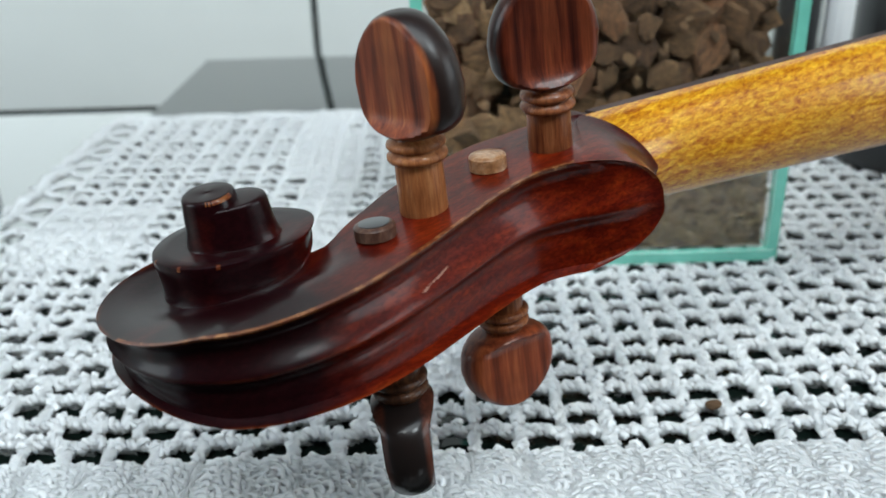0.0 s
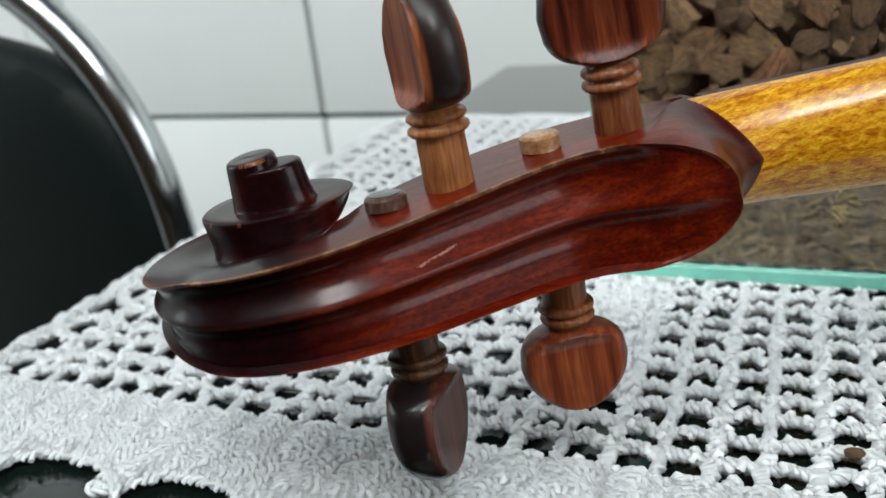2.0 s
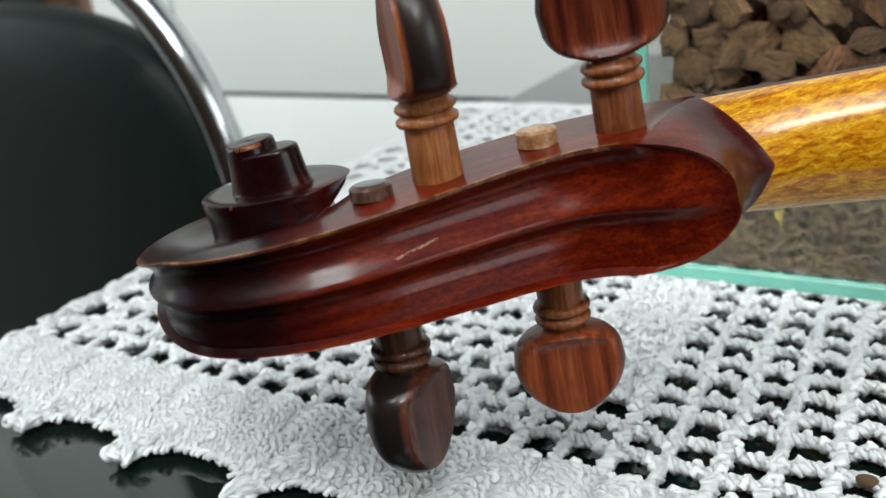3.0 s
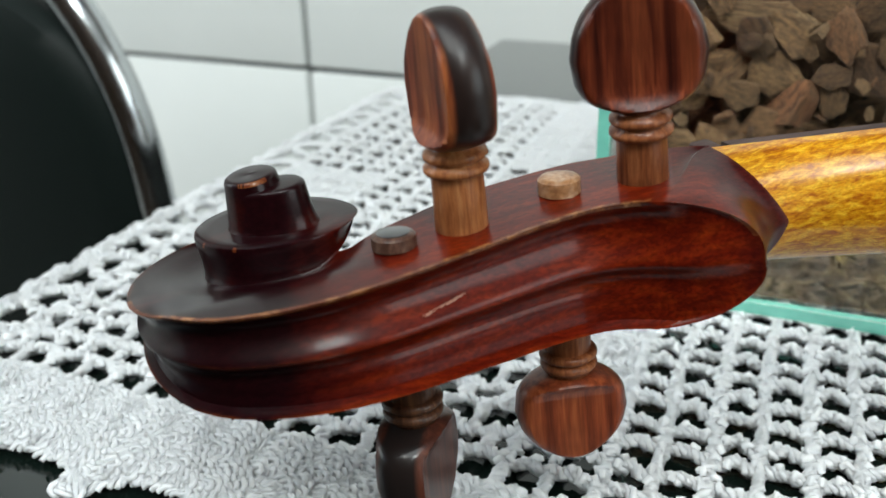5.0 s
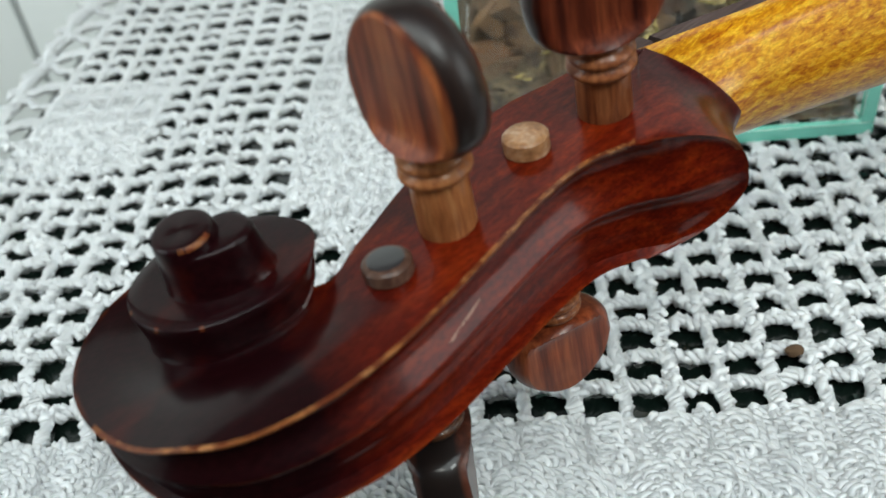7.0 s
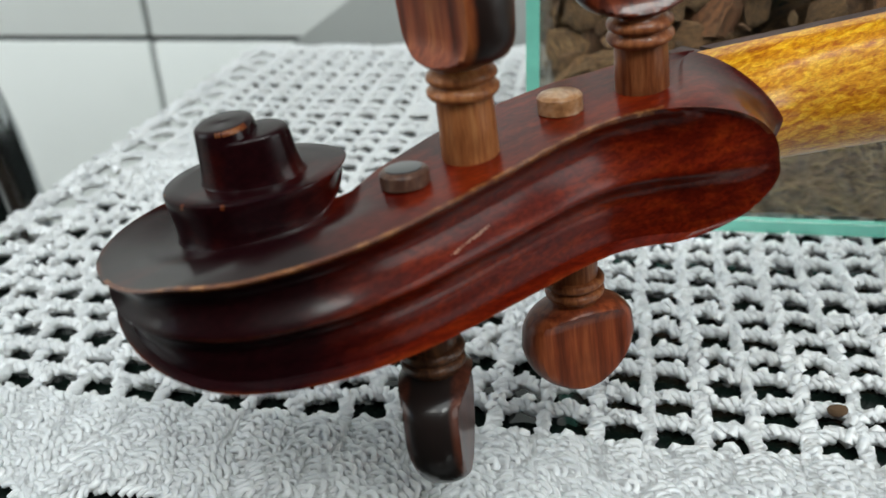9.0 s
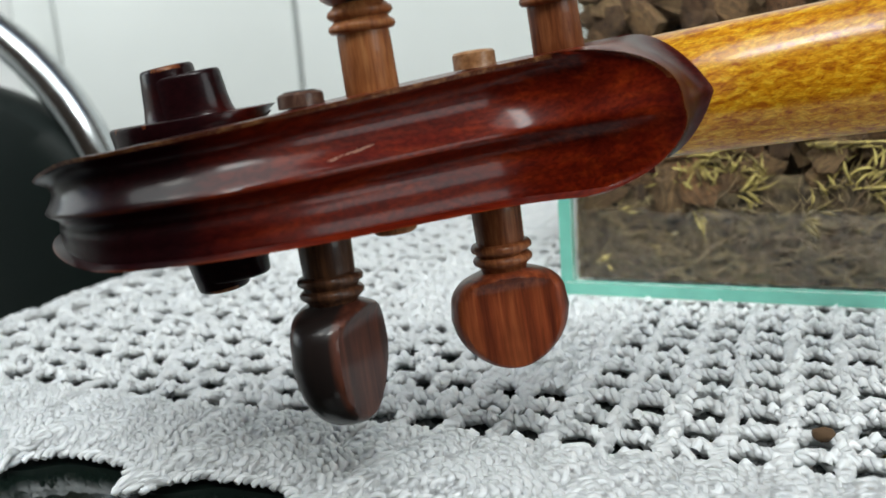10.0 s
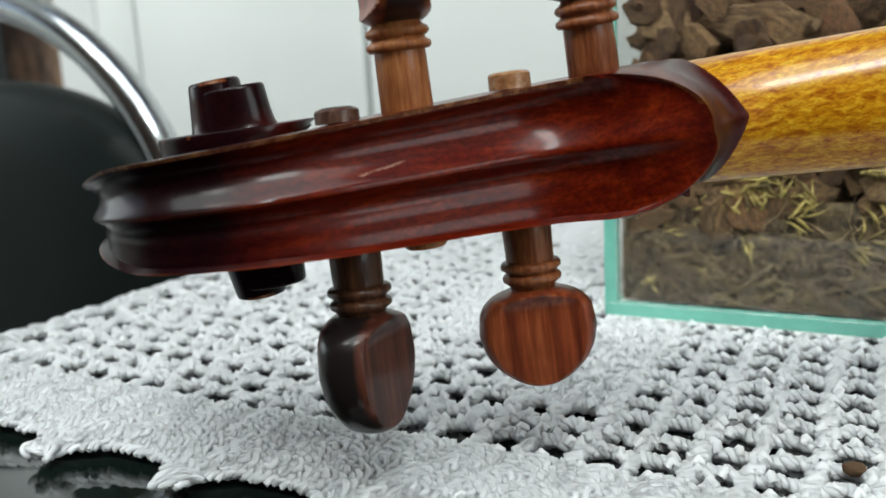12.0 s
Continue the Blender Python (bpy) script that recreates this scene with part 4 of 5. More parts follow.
def violin_body():
    """The sounding body past the neck: ribs and two arched plates."""
    half = [(0, 14), (4, 45), (14, 66), (40, 82), (72, 80), (100, 64), (122, 55), (150, 54), (178, 62), (200, 80), (240, 100), (280, 103), (318, 92), (342, 62), (352, 25), (355, 0)]
    h = spline(half, 60)
    loop = [(x, y) for x, y in h] + [(x, -y) for x, y in h[::-1][1:]]
    V, F = [], []
    m = len(loop)
    for sc, yy in ((0.02, -32.5), (0.5, -31.5), (0.85, -28.5), (0.985, -26.0), (1.0, -25.4), (1.0, -23), (0.975, -22.6), (0.975, 6.6), (1.0, 7.0), (1.0, 9.4), (0.985, 10), (0.85, 12.5), (0.5, 16), (0.02, 17)):
        for x, y in loop:
            u = 208 + 177.5 + (x - 177.5) * sc
            hw, dy, dz = neck_line(u)
            V.append((u * MM, (dy - 6.3 + yy) * MM, (dz + 0.95 * y * sc) * MM))
    F = grid_faces(14, m)
    mesh_ob("body", V, F, M_NECK, violin, "arched violin body with amber varnish", 40)


violin_body()

# ---------------------------------------------------------------- glass box with bark and moss
BX0, BX1, BY0, BY1, BZ0, BZ1 = -0.0038, 0.1138, 0.1160, 0.2336, 0.0043, 0.1220
T = 0.0036
glass_box = tagged(new("glass_box"), "square glass box with green cut edges holding moss and bark", "glass box")
glass_box.location = ((BX0 + BX1) / 2, (BY0 + BY1) / 2, BZ0)


def pane(name, lo, hi):
    """A pane with its two large faces clear and its cut edges green."""
    bm = box_bm(lo, hi)
    bm.faces.ensure_lookup_table()
    areas = sorted(bm.faces, key=lambda f: -f.calc_area())
    big = set(f.index for f in areas[:2])
    ob = part(name, bm, [M_PANE, M_PANEEDGE], glass_box, smooth=False)
    for p in ob.data.polygons:
        p.material_index = 0 if p.index in big else 1
    ob.matrix_parent_inverse = Matrix.Translation(glass_box.location).inverted()
    ob.visible_shadow = False
    return ob


G = 0.0002
pane("bottom_pane", (BX0, BY0, BZ0), (BX1, BY1, BZ0 + T))
pane("front_pane", (BX0 + T + G, BY0, BZ0 + T + G), (BX1 - T - G, BY0 + T, BZ1))
pane("back_pane", (BX0 + T + G, BY1 - T, BZ0 + T + G), (BX1 - T - G, BY1, BZ1))
pane("side_pane", (BX0, BY0, BZ0 + T + G), (BX0 + T, BY1, BZ1))
pane("side_pane", (BX1 - T, BY0, BZ0 + T + G), (BX1, BY1, BZ1))

rng = np.random.default_rng(7)
ix0, ix1, iy0, iy1 = BX0 + T + 0.001, BX1 - T - 0.001, BY0 + T + 0.001, BY1 - T - 0.001
# soil core under and behind the moss
nx = 26
V = []
for i in range(nx):
    for j in range(nx):
        x, y = ix0 + 0.004 + (ix1 - ix0 - 0.008) * i / (nx - 1), iy0 + 0.004 + (iy1 - iy0 - 0.008) * j / (nx - 1)
        V.append((x, y, 0.034 + 0.006 * noise.noise((x * 60, y * 60, 0))))
F = grid_faces(nx, nx, False)
base = len(V)
rim = [i * nx for i in range(nx)] + [(nx - 1) * nx + j for j in range(1, nx)] + [i * nx + nx - 1 for i in range(nx - 2, -1, -1)] + [j for j in range(nx - 2, 0, -1)]
for k in rim:
    V.append((V[k][0], V[k][1], BZ0 + T + 0.0005))
R = len(rim)
F += [(rim[k], rim[(k + 1) % R], base + (k + 1) % R, base + k) for k in range(R)]
tagged(mesh_ob("soil", V, F, M_SOIL_GAPS), "dark brown soil and moss litter in the glass box", "soil", kind="stuff")

# dry moss: thin curved strands against the panes, with a few greener tufts


def moss_strand(x, y, z, a, length, bend, side):
    s = np.linspace(0, 1, 6)
    ang = a + bend * s
    run, rise = np.cumsum(np.cos(ang)) * length / 6, np.cumsum(np.sin(ang)) * length / 6
    wig = 0.0006 * np.sin(9 * s + a)
    px = x + (wig if side else run)
    py = y + (run if side else wig)
    return np.stack([np.clip(px, ix0, ix1), np.clip(py, iy0, iy1), np.clip(z + rise, BZ0 + T + 0.0008, 0.047)], 1)


# the matted layer behind the two panes that are seen
V, F = [], []
for sx, (a0, a1) in ((0, (ix0, ix1)), (1, (iy0, iy1))):
    na, nz = 110, 34
    off = len(V)
    for i in range(na):
        for k in range(nz):
            a, z = a0 + (a1 - a0) * i / (na - 1), BZ0 + T + 0.0005 + 0.030 * k / (nz - 1)
            d = 0.0014 + 0.0016 * noise.noise((a * 130 + sx * 9, z * 190, 3.0)) + 0.0009 * noise.noise((a * 420, z * 420, sx)) + 0.006 * max(0.0, k / (nz - 1) - 0.8)
            d = max(0.0002, d)
            V.append((ix0 + d, a, z) if sx else (a, iy0 + d, z))
    F += grid_faces(na, nz, False, off)
tagged(mesh_ob("moss_mat", V, F, M_MAT, angle=60), "matted layer of dry brown moss behind the glass", "moss", kind="stuff")

fine, tufts = [], []
for i in range(1500):
    side = rng.random() < 0.3
    deep = rng.uniform(0.0001, 0.0016)
    x, y = (ix0 + deep, rng.uniform(iy0, iy1)) if side else (rng.uniform(ix0, ix1), iy0 + deep)
    fine.append(moss_strand(x, y, rng.uniform(BZ0 + T + 0.001, 0.031), rng.choice((0.0, math.pi)) + rng.normal(0, 0.75), rng.uniform(0.005, 0.016), rng.normal(0, 1.6), side))
for i in range(15):
    cx_, cz_, head = rng.uniform(0.032, ix1), rng.uniform(0.031, 0.048), rng.uniform(0.3, 2.8)
    for q in range(int(rng.uniform(4, 20))):
        tufts.append(moss_strand(cx_ + rng.normal(0, 0.0018), iy0 + rng.uniform(0.0002, 0.0025), cz_ + rng.normal(0, 0.0014), head + rng.normal(0, 0.5), rng.uniform(0.007, 0.015), rng.normal(0, 1.1), False))
# sprays of leafy moss that spread against the front pane: place, heading, spread, leaves, length
for x, z, head, spread, n, length in ((0.0356, 0.0295, -1.1, 0.9, 13, 0.0085), (0.0382, 0.0358, 1.55, 0.45, 9, 0.0085), (0.0463, 0.0343, 0.1, 0.8, 14, 0.009), (0.0433, 0.0383, 0.6, 0.9, 9, 0.008), (0.0617, 0.0276, -0.1, 0.8, 12, 0.0085), (0.0054, 0.0133, 0.1, 0.6, 10, 0.0065), (0.0532, 0.0383, 2.6, 0.7, 9, 0.009), (0.0635, 0.0458, 0.4, 0.7, 9, 0.008), (0.0238, 0.0163, 1.4, 0.8, 5, 0.004), (0.0119, 0.0292, 0.6, 1.2, 8, 0.006)):
    for q in range(n):
        a = head + spread * rng.uniform(-1, 1)
        tufts.append(moss_strand(x + rng.normal(0, 0.0008), iy0 + rng.uniform(0.0002, 0.0018), z + rng.normal(0, 0.0008), a, length * rng.uniform(0.6, 1.15), rng.normal(0, 0.7), False))
moss = big_mesh("moss", [strands(fine, 0.00018, 4, taper=0.7)], M_MOSS)
tagged(moss, "dry brown moss strands behind the glass", "moss", kind="stuff")
tagged(big_mesh("green_moss", [strands(tufts, 0.00046, 5, taper=0.95)], M_TUFT), "yellow-green tufts of moss behind the glass", "moss", kind="stuff")


def bark_chip(size, flat, seed):
    """A broken slab of pine bark: angular outline, layered broken edge, rough faces."""
    r = np.random.default_rng(seed)
    k0, m = 6, 18
    ang = (np.arange(k0) + r.uniform(-0.34, 0.34, k0)) * 2 * math.pi / k0
    rad = r.uniform(0.72, 1.12, k0)
    px, py = rad * np.cos(ang), rad * np.sin(ang) * 0.82
    ring = []
    for i in range(k0):      # straight broken sides between the corners
        j = (i + 1) % k0
        for q in range(3):
            f = q / 3
            ring.append((px[i] * (1 - f) + px[j] * f, py[i] * (1 - f) + py[j] * f))
    V = []
    sh = r.uniform(0, 50)
    tilt = r.uniform(-0.25, 0.25, 2)
    for sc, h in ((0.0, -0.5), (0.55, -0.5), (0.93, -0.46), (1.0, -0.36), (0.95, -0.1), (1.02, 0.02), (0.96, 0.22), (0.97, 0.38), (0.9, 0.48), (0.5, 0.5), (0.0, 0.5)):
        for x, y in ring:
            x_, y_ = x * max(sc, 0.01), y * max(sc, 0.01)
            d = noise.noise((x_ * 1.7 + sh, y_ * 1.7, h * 2)) * 0.10 + noise.noise((x_ * 5 + sh, y_ * 5, h * 9)) * 0.065
            e = 1 + d * 1.1 if sc > 0.6 else 1.0
            V.append((x_ * e * size, y_ * e * size, (h * flat * (1 + tilt[0] * x_ + tilt[1] * y_) + d * 0.55) * size))
    me = bpy.data.meshes.new("bark_chip")
    me.from_pydata(V, [], grid_faces(11, m))
    me.materials.append(M_BARK)
    me.polygons.foreach_set("use_smooth", [True] * len(me.polygons))
    me.set_sharp_from_angle(angle=radians(38))
    return me


chips = [bark_chip(1.0, rng.uniform(0.35, 0.7), 100 + k) for k in range(18)]


def put_chip(x, y, z, s, rx, ry, rz, k):
    ob = new("bark_chip", chips[k % 18])
    ob.matrix_world = pose(x, y, z, rx, ry, rz) @ Matrix.Diagonal((s, s, s, 1))
    tagged(ob, "broken brown pine bark chip in the glass box", "bark chip", "bark chips in the glass box")


count = 0
# two layers against the front pane, one against the side pane, and a heap on top
for layer, (rows, n, lo, hi) in enumerate(((7, 9, 0.0050, 0.0102), (6, 7, 0.009, 0.012))):
    for row in range(rows):
        z = 0.037 + row * 0.060 / rows + 0.002
        for i in range(n):
            s = rng.uniform(lo, hi)
            x = ix0 + (ix1 - ix0) * (i + rng.uniform(-0.3, 0.3) + (0.75 if row % 2 else 0.25)) / n
            x = min(max(x, ix0 + s * 0.9), ix1 - s * 0.9)
            y = iy0 + s * 0.45 + rng.uniform(0, 0.0035) + layer * 0.011
            put_chip(x, y, z + rng.uniform(-0.002, 0.002), s, 90 + rng.normal(0, 10), rng.uniform(-180, 180), rng.normal(0, 9), count)
            count += 1
for row in range(7):
    z = 0.044 + row * 0.008
    for i in range(8):
        s = rng.uniform(0.0065, 0.0105)
        y = iy0 + 0.014 + (iy1 - iy0 - 0.022) * (i + rng.uniform(-0.25, 0.25) + 0.4) / 8
        put_chip(ix0 + s * 0.5, y, z + rng.uniform(-0.002, 0.002), s, 90 + rng.normal(0, 14), rng.uniform(-60, 60), 90 + rng.normal(0, 14), count)
        count += 1
for i in range(5):      # large slabs along the top of the front pane
    s = rng.uniform(0.009, 0.0135)
    put_chip(0.068 + s + (ix1 - 0.068 - 2 * s) * (i + rng.uniform(0, 0.6)) / 4.6, iy0 + s * 0.5 + 0.003, 0.084 + rng.uniform(-0.004, 0.004), s, 80 + rng.normal(0, 18), rng.uniform(-40, 40), rng.normal(0, 16), count)
    count += 1
for i in range(84):
    s = rng.uniform(0.007, 0.0125)
    x, y = rng.uniform(ix0 + s, ix1 - s), rng.uniform(iy0 + s + 0.004, iy1 - s)
    put_chip(x, y, 0.0855 + rng.uniform(0, 0.0055) - 0.05 * abs(y - 0.16), s, rng.uniform(-35, 35), rng.uniform(-35, 35), rng.uniform(0, 360), count)
    count += 1
for i in range(70):
    s = rng.uniform(0.0018, 0.0038)
    put_chip(rng.uniform(ix0 + s, ix1 - s), iy0 + s * 0.6 + rng.uniform(0, 0.002), rng.uniform(0.034, 0.095), s, rng.uniform(0, 360), rng.uniform(0, 360), rng.uniform(0, 360), count)
    count += 1
for i in range(26):      # flakes that slid down between pane and moss
    s = rng.uniform(0.005, 0.0095)
    x = ix0 + s + (0.034 * rng.random() if i < 17 else (ix1 - ix0 - 2 * s) * rng.random())
    put_chip(x, iy0 + s * 0.4, rng.uniform(0.034, 0.05), s, 90 + rng.normal(0, 12), rng.uniform(-90, 90), rng.normal(0, 10), count)
    count += 1
# filler core, its dark colour stands for the shade between the chips
core = box_bm((ix0 + 0.012, iy0 + 0.019, 0.032), (ix1 - 0.008, iy1 - 0.004, 0.081), 0.004, 2)
tagged(part("gap_filler", core, M_SOIL_GAPS), "dark filler block that blackens the gaps between the bark chips", "bark litter", kind="stuff")

# the larger slabs that lie along the top of the heap: place, half width, half height, spin
for k, (place, hw, hh, spin, mat, label) in enumerate((
    ((0.0111, 0.1255, 0.0878), 0.0099, 0.0077, 25, M_BARK_PALE, "fan-shaped pale brown bark slab behind the glass"),
    ((0.0173, 0.1285, 0.0906), 0.0083, 0.0064, -16, M_BARK_DARK, "blackish bark slab wedged between paler ones"),
    ((0.0363, 0.1262, 0.0854), 0.0146, 0.0067, 4, M_BARK_PALE, "long pale brown bark slab behind the glass"),
    ((0.0102, 0.1330, 0.0985), 0.0040, 0.0031, 10, M_BARK_RED, "pinkish bark chip on top of the heap"),
    ((0.0163, 0.1345, 0.0980), 0.0043, 0.0034, -20, M_BARK_PALE, "pale bark chip on top of the heap"),
    ((0.0232, 0.1290, 0.0946), 0.0048, 0.0031, 65, M_BARK_RED, "reddish bark chip standing on edge"),
    ((0.0311, 0.1300, 0.0944), 0.0058, 0.0051, 12, M_BARK_PALE, "ochre bark chip with a broken edge"),
    ((0.0391, 0.1370, 0.0935), 0.0050, 0.0035, 8, M_BARK, "grey-brown bark chip on top of the heap"),
    ((0.0431, 0.1350, 0.0904), 0.0071, 0.0033, -8, M_BARK_DARK, "dark bark chip behind paler ones"),
    ((0.0525, 0.1270, 0.0890), 0.0050, 0.0072, 40, M_BARK, "brown bark slab leaning against another"),
    ((0.0625, 0.1275, 0.0904), 0.0070, 0.0069, 3, M_BARK_DARK, "large dark brown bark slab standing upright"),
    ((0.0077, 0.1215, 0.0319), 0.0086, 0.0036, -28, M_BARK, "long brown bark flake pressed against the glass"),
    ((0.0274, 0.1217, 0.0321), 0.0084, 0.0060, 70, M_BARK, "rounded brown bark flake pressed against the glass"),
    ((0.0319, 0.1222, 0.0406), 0.0048, 0.0050, 10, M_BARK_RED, "reddish bark flake behind the glass"),
    ((0.0190, 0.1219, 0.0354), 0.0066, 0.0028, 80, M_BARK_DARK, "blackish bark flake behind the glass"),
)):
    me = bark_chip(1.0, 0.5, 300 + k)
    me.materials.clear()
    me.materials.append(mat)
    ob = new("bark_slab", me)
    ob.matrix_world = pose(*place, 84 + 4 * (k % 4), spin, 5 - 4 * (k % 3)) @ Matrix.Diagonal((hw, hh * 1.15, min(hw, hh) * 0.8, 1))
    tagged(ob, label, "bark chip", "bark chips in the glass box")

# a frilled lump of lichen among the bark
bm = bmesh.new()
for k in range(16):
    a, r = 2.4 * k, 0.0011 * math.sqrt(k)
    m = Matrix.Translation((r * math.cos(a), 0.7 * r * math.sin(a), 0.0016 * math.cos(r * 300))) @ Matrix.Rotation(a, 4, "Z") @ Matrix.Diagonal((1.3, 0.8, 0.7, 1))
    bmesh.ops.create_icosphere(bm, subdivisions=2, radius=0.0019, matrix=m)
for q in bm.verts:
    q.co += q.normal * 0.0007 * noise.noise(q.co * 900)
lichen = part("lichen", bm, M_LICHEN)
lichen.location = (0.0545, 0.1405, 0.0935)
tagged(lichen, "pale greenish-white lump of lichen among the bark", "lichen")

# a dark twig and a few green sprigs stand in the bark


def twig(name, path, r0, mat, label, cat):
    v, f = tube_bm(spline(path, 14), r0, 8)
    return tagged(mesh_ob(name, v, f, mat), label, cat)


twig("twig", [(0.0195, 0.1360, 0.0935), (0.0230, 0.1365, 0.0982), (0.0278, 0.1370, 0.1033)], 0.0013, M_EBONY, "short dark twig stuck in the bark", "twig")
M_SPRIG = plain("sprig_green", (0.10, 0.2, 0.05), 0.5, var=0.3, scale=400)
for sx, sy, sz, tall in ((0.0385, 0.140, 0.0940, 0.007), (0.0645, 0.137, 0.0930, 0.011), (0.1035, 0.133, 0.090, 0.011)):
    needles = []
    for q in range(9):
        a, b = rng.uniform(0, 2 * math.pi), rng.uniform(0.1, 0.7)
        s = np.linspace(0, 1, 5)[:, None]
        d = np.array((math.cos(a) * b, math.sin(a) * b * 0.6, 1.0))
        needles.append(np.array((sx, sy, sz)) + s * d * tall + s ** 2 * np.array((math.cos(a), 0, -0.3)) * 0.003)
    tagged(big_mesh("sprig", [strands(needles, 0.0004, 5)], M_SPRIG), "small green sprig growing from the bark", "sprig")

# things behind the neck: a black canister, and a white ribbed bottle beside a dark one further back


def stood(name, profile, mat, place, label, cat, cap=None, m=40, ribs=0):
    v, f = lathe(profile, m)
    if ribs:
        v = [(x * (1 + 0.03 * math.cos(ribs * math.atan2(y, x))), y * (1 + 0.03 * math.cos(ribs * math.atan2(y, x))), z) for x, y, z in v]
    root = tagged(new(name), label, cat)
    root.location = place
    mesh_ob("body", v, f, mat, root)
    if cap:
        v, f = lathe(cap[0], m)
        mesh_ob("cap", v, f, cap[1], root)
    return root


M_BLACKTIN = plain("black_tin", (0.012, 0.012, 0.013), 0.35, coat=0.3)
M_WHITEJAR = plain("white_plastic", (0.8, 0.81, 0.82), 0.35, var=0.04)
stood("canister", [(0.021, 0), (0.022, 0.001), (0.022, 0.098), (0.021, 0.1)], M_BLACKTIN, (0.197, 0.214, 0.0045), "black metal canister standing on the cloth", "canister",
      ([(0.0215, 0.1003), (0.0228, 0.101), (0.0228, 0.112), (0.021, 0.1135)], M_BLACKTIN))
stood("bottle", [(0.0125, 0), (0.0132, 0.002), (0.0132, 0.12), (0.009, 0.13), (0.006, 0.133)], M_WHITEJAR, (0.266, 0.425, 0.0), "white ribbed plastic bottle on the table", "bottle",
      ([(0.0065, 0.1333), (0.007, 0.134), (0.007, 0.145), (0.006, 0.146)], M_WHITEJAR), 72, 18)
stood("bottle", [(0.012, 0), (0.0128, 0.002), (0.0128, 0.11), (0.007, 0.125), (0.006, 0.13)], M_BLACKTIN, (0.238, 0.43, 0.0), "dark glass bottle on the table", "bottle",
      ([(0.0065, 0.1303), (0.007, 0.131), (0.007, 0.14), (0.006, 0.141)], M_BLACKTIN))

# a brown crumb caught in the cloth
bm = bmesh.new()
bmesh.ops.create_icosphere(bm, subdivisions=2, radius=0.0014)
for q in bm.verts:
    q.co *= 1 + 0.35 * noise.noise(q.co * 1500)
    q.co.x *= 1.5
crumb = part("bark_crumb", bm, M_BARK)
crumb.location = (0.0690, 0.0335, 0.0050)
tagged(crumb, "small brown bark crumb lying on the crochet cloth", "crumb")

# ---------------------------------------------------------------- crochet tablecloth
cloth = tagged(new("tablecloth"), "white crocheted cotton filet tablecloth with scalloped edge", "tablecloth")
rc = np.random.default_rng(21)
PX, PY = 0.0105, 0.0095
CX0, CY0 = -0.149, 0.0175            # first column, first row of the mesh
NC, NR = 50, 32
CY1 = CY0 + (NR - 1) * PY
ZC = 0.0024


def wob(x, y, k=0.0):
    """The hand-made drift of the mesh."""
    return 0.0012 * np.sin(23 * x + 9 * y + k) + 0.0009 * np.sin(61 * y - 17 * x + 2 * k)


def cell_solid(i, j):
    """Filled cells of the pattern, by column i and row j."""
    x, y = CX0 + (i + 0.5) * PX, CY0 + (j + 0.5) * PY
    if -0.150 < x < -0.106 and 0.128 < y < 0.186:
        return True
    lo = -0.058 + (0.2 - y) * 0.09
    if y > 0.085 and lo < x < lo + 0.027:
        return True
    return 0.045 < y < 0.125 and -0.003 < x < 0.019


def stitches(points, heading, length, rad, K=5, sides=6):
    """Short fat loops of yarn, one per point, arched up and bent."""
    s = np.linspace(-1, 1, K)
    pts, hd = np.asarray(points, float), np.asarray(heading, float)
    n = len(pts)
    ln = length * rc.uniform(0.85, 1.2, n)
    bend = (s ** 2)[None, :] * (0.19 * ln * rc.normal(0, 1, n))[:, None]
    dx, dy = np.cos(hd)[:, None], np.sin(hd)[:, None]
    P = np.zeros((n, K, 3))
    P[..., 0] = pts[:, 0:1] + dx * s * ln[:, None] / 2 - dy * bend
    P[..., 1] = pts[:, 1:2] + dy * s * ln[:, None] / 2 + dx * bend
    P[..., 2] = pts[:, 2:3] + (0.75 - s ** 2)[None, :] * rad * 1.1
    return strands(P, rad, sides, twist=3.0, ply=0.16)


def chain_points(path, step, spread, slant=0.55):
    """Pairs of slanted loops along a line: the plait of a crochet chain. Returns points and headings."""
    p = np.asarray(path, float)
    seg = np.linalg.norm(np.diff(p, axis=0), axis=1)
    s = np.r_[0, np.cumsum(seg)]
    n = max(2, int(round(s[-1] / step)))
    u = (np.arange(n) + 0.5) / n * s[-1]
    q = np.stack([np.interp(u, s, p[:, k]) for k in range(3)], 1)
    t = np.stack([np.interp(u, (s[:-1] + s[1:]) / 2, np.diff(p, axis=0)[:, k] / seg) if len(seg) > 1 else np.full(n, np.diff(p, axis=0)[0, k] / seg[0]) for k in range(2)], 1)
    a = np.arctan2(t[:, 1], t[:, 0])
    side = np.stack([-np.sin(a), np.cos(a), 0 * a], 1)
    j = rc.normal(0, 0.00018, (n, 3))
    pts = np.concatenate([q + side * spread + j, q - side * spread - j])
    pts[:, 2] += rc.normal(0, 0.00015, 2 * n)
    return pts, np.concatenate([a - slant, a + slant]) + rc.normal(0, 0.18, 2 * n)


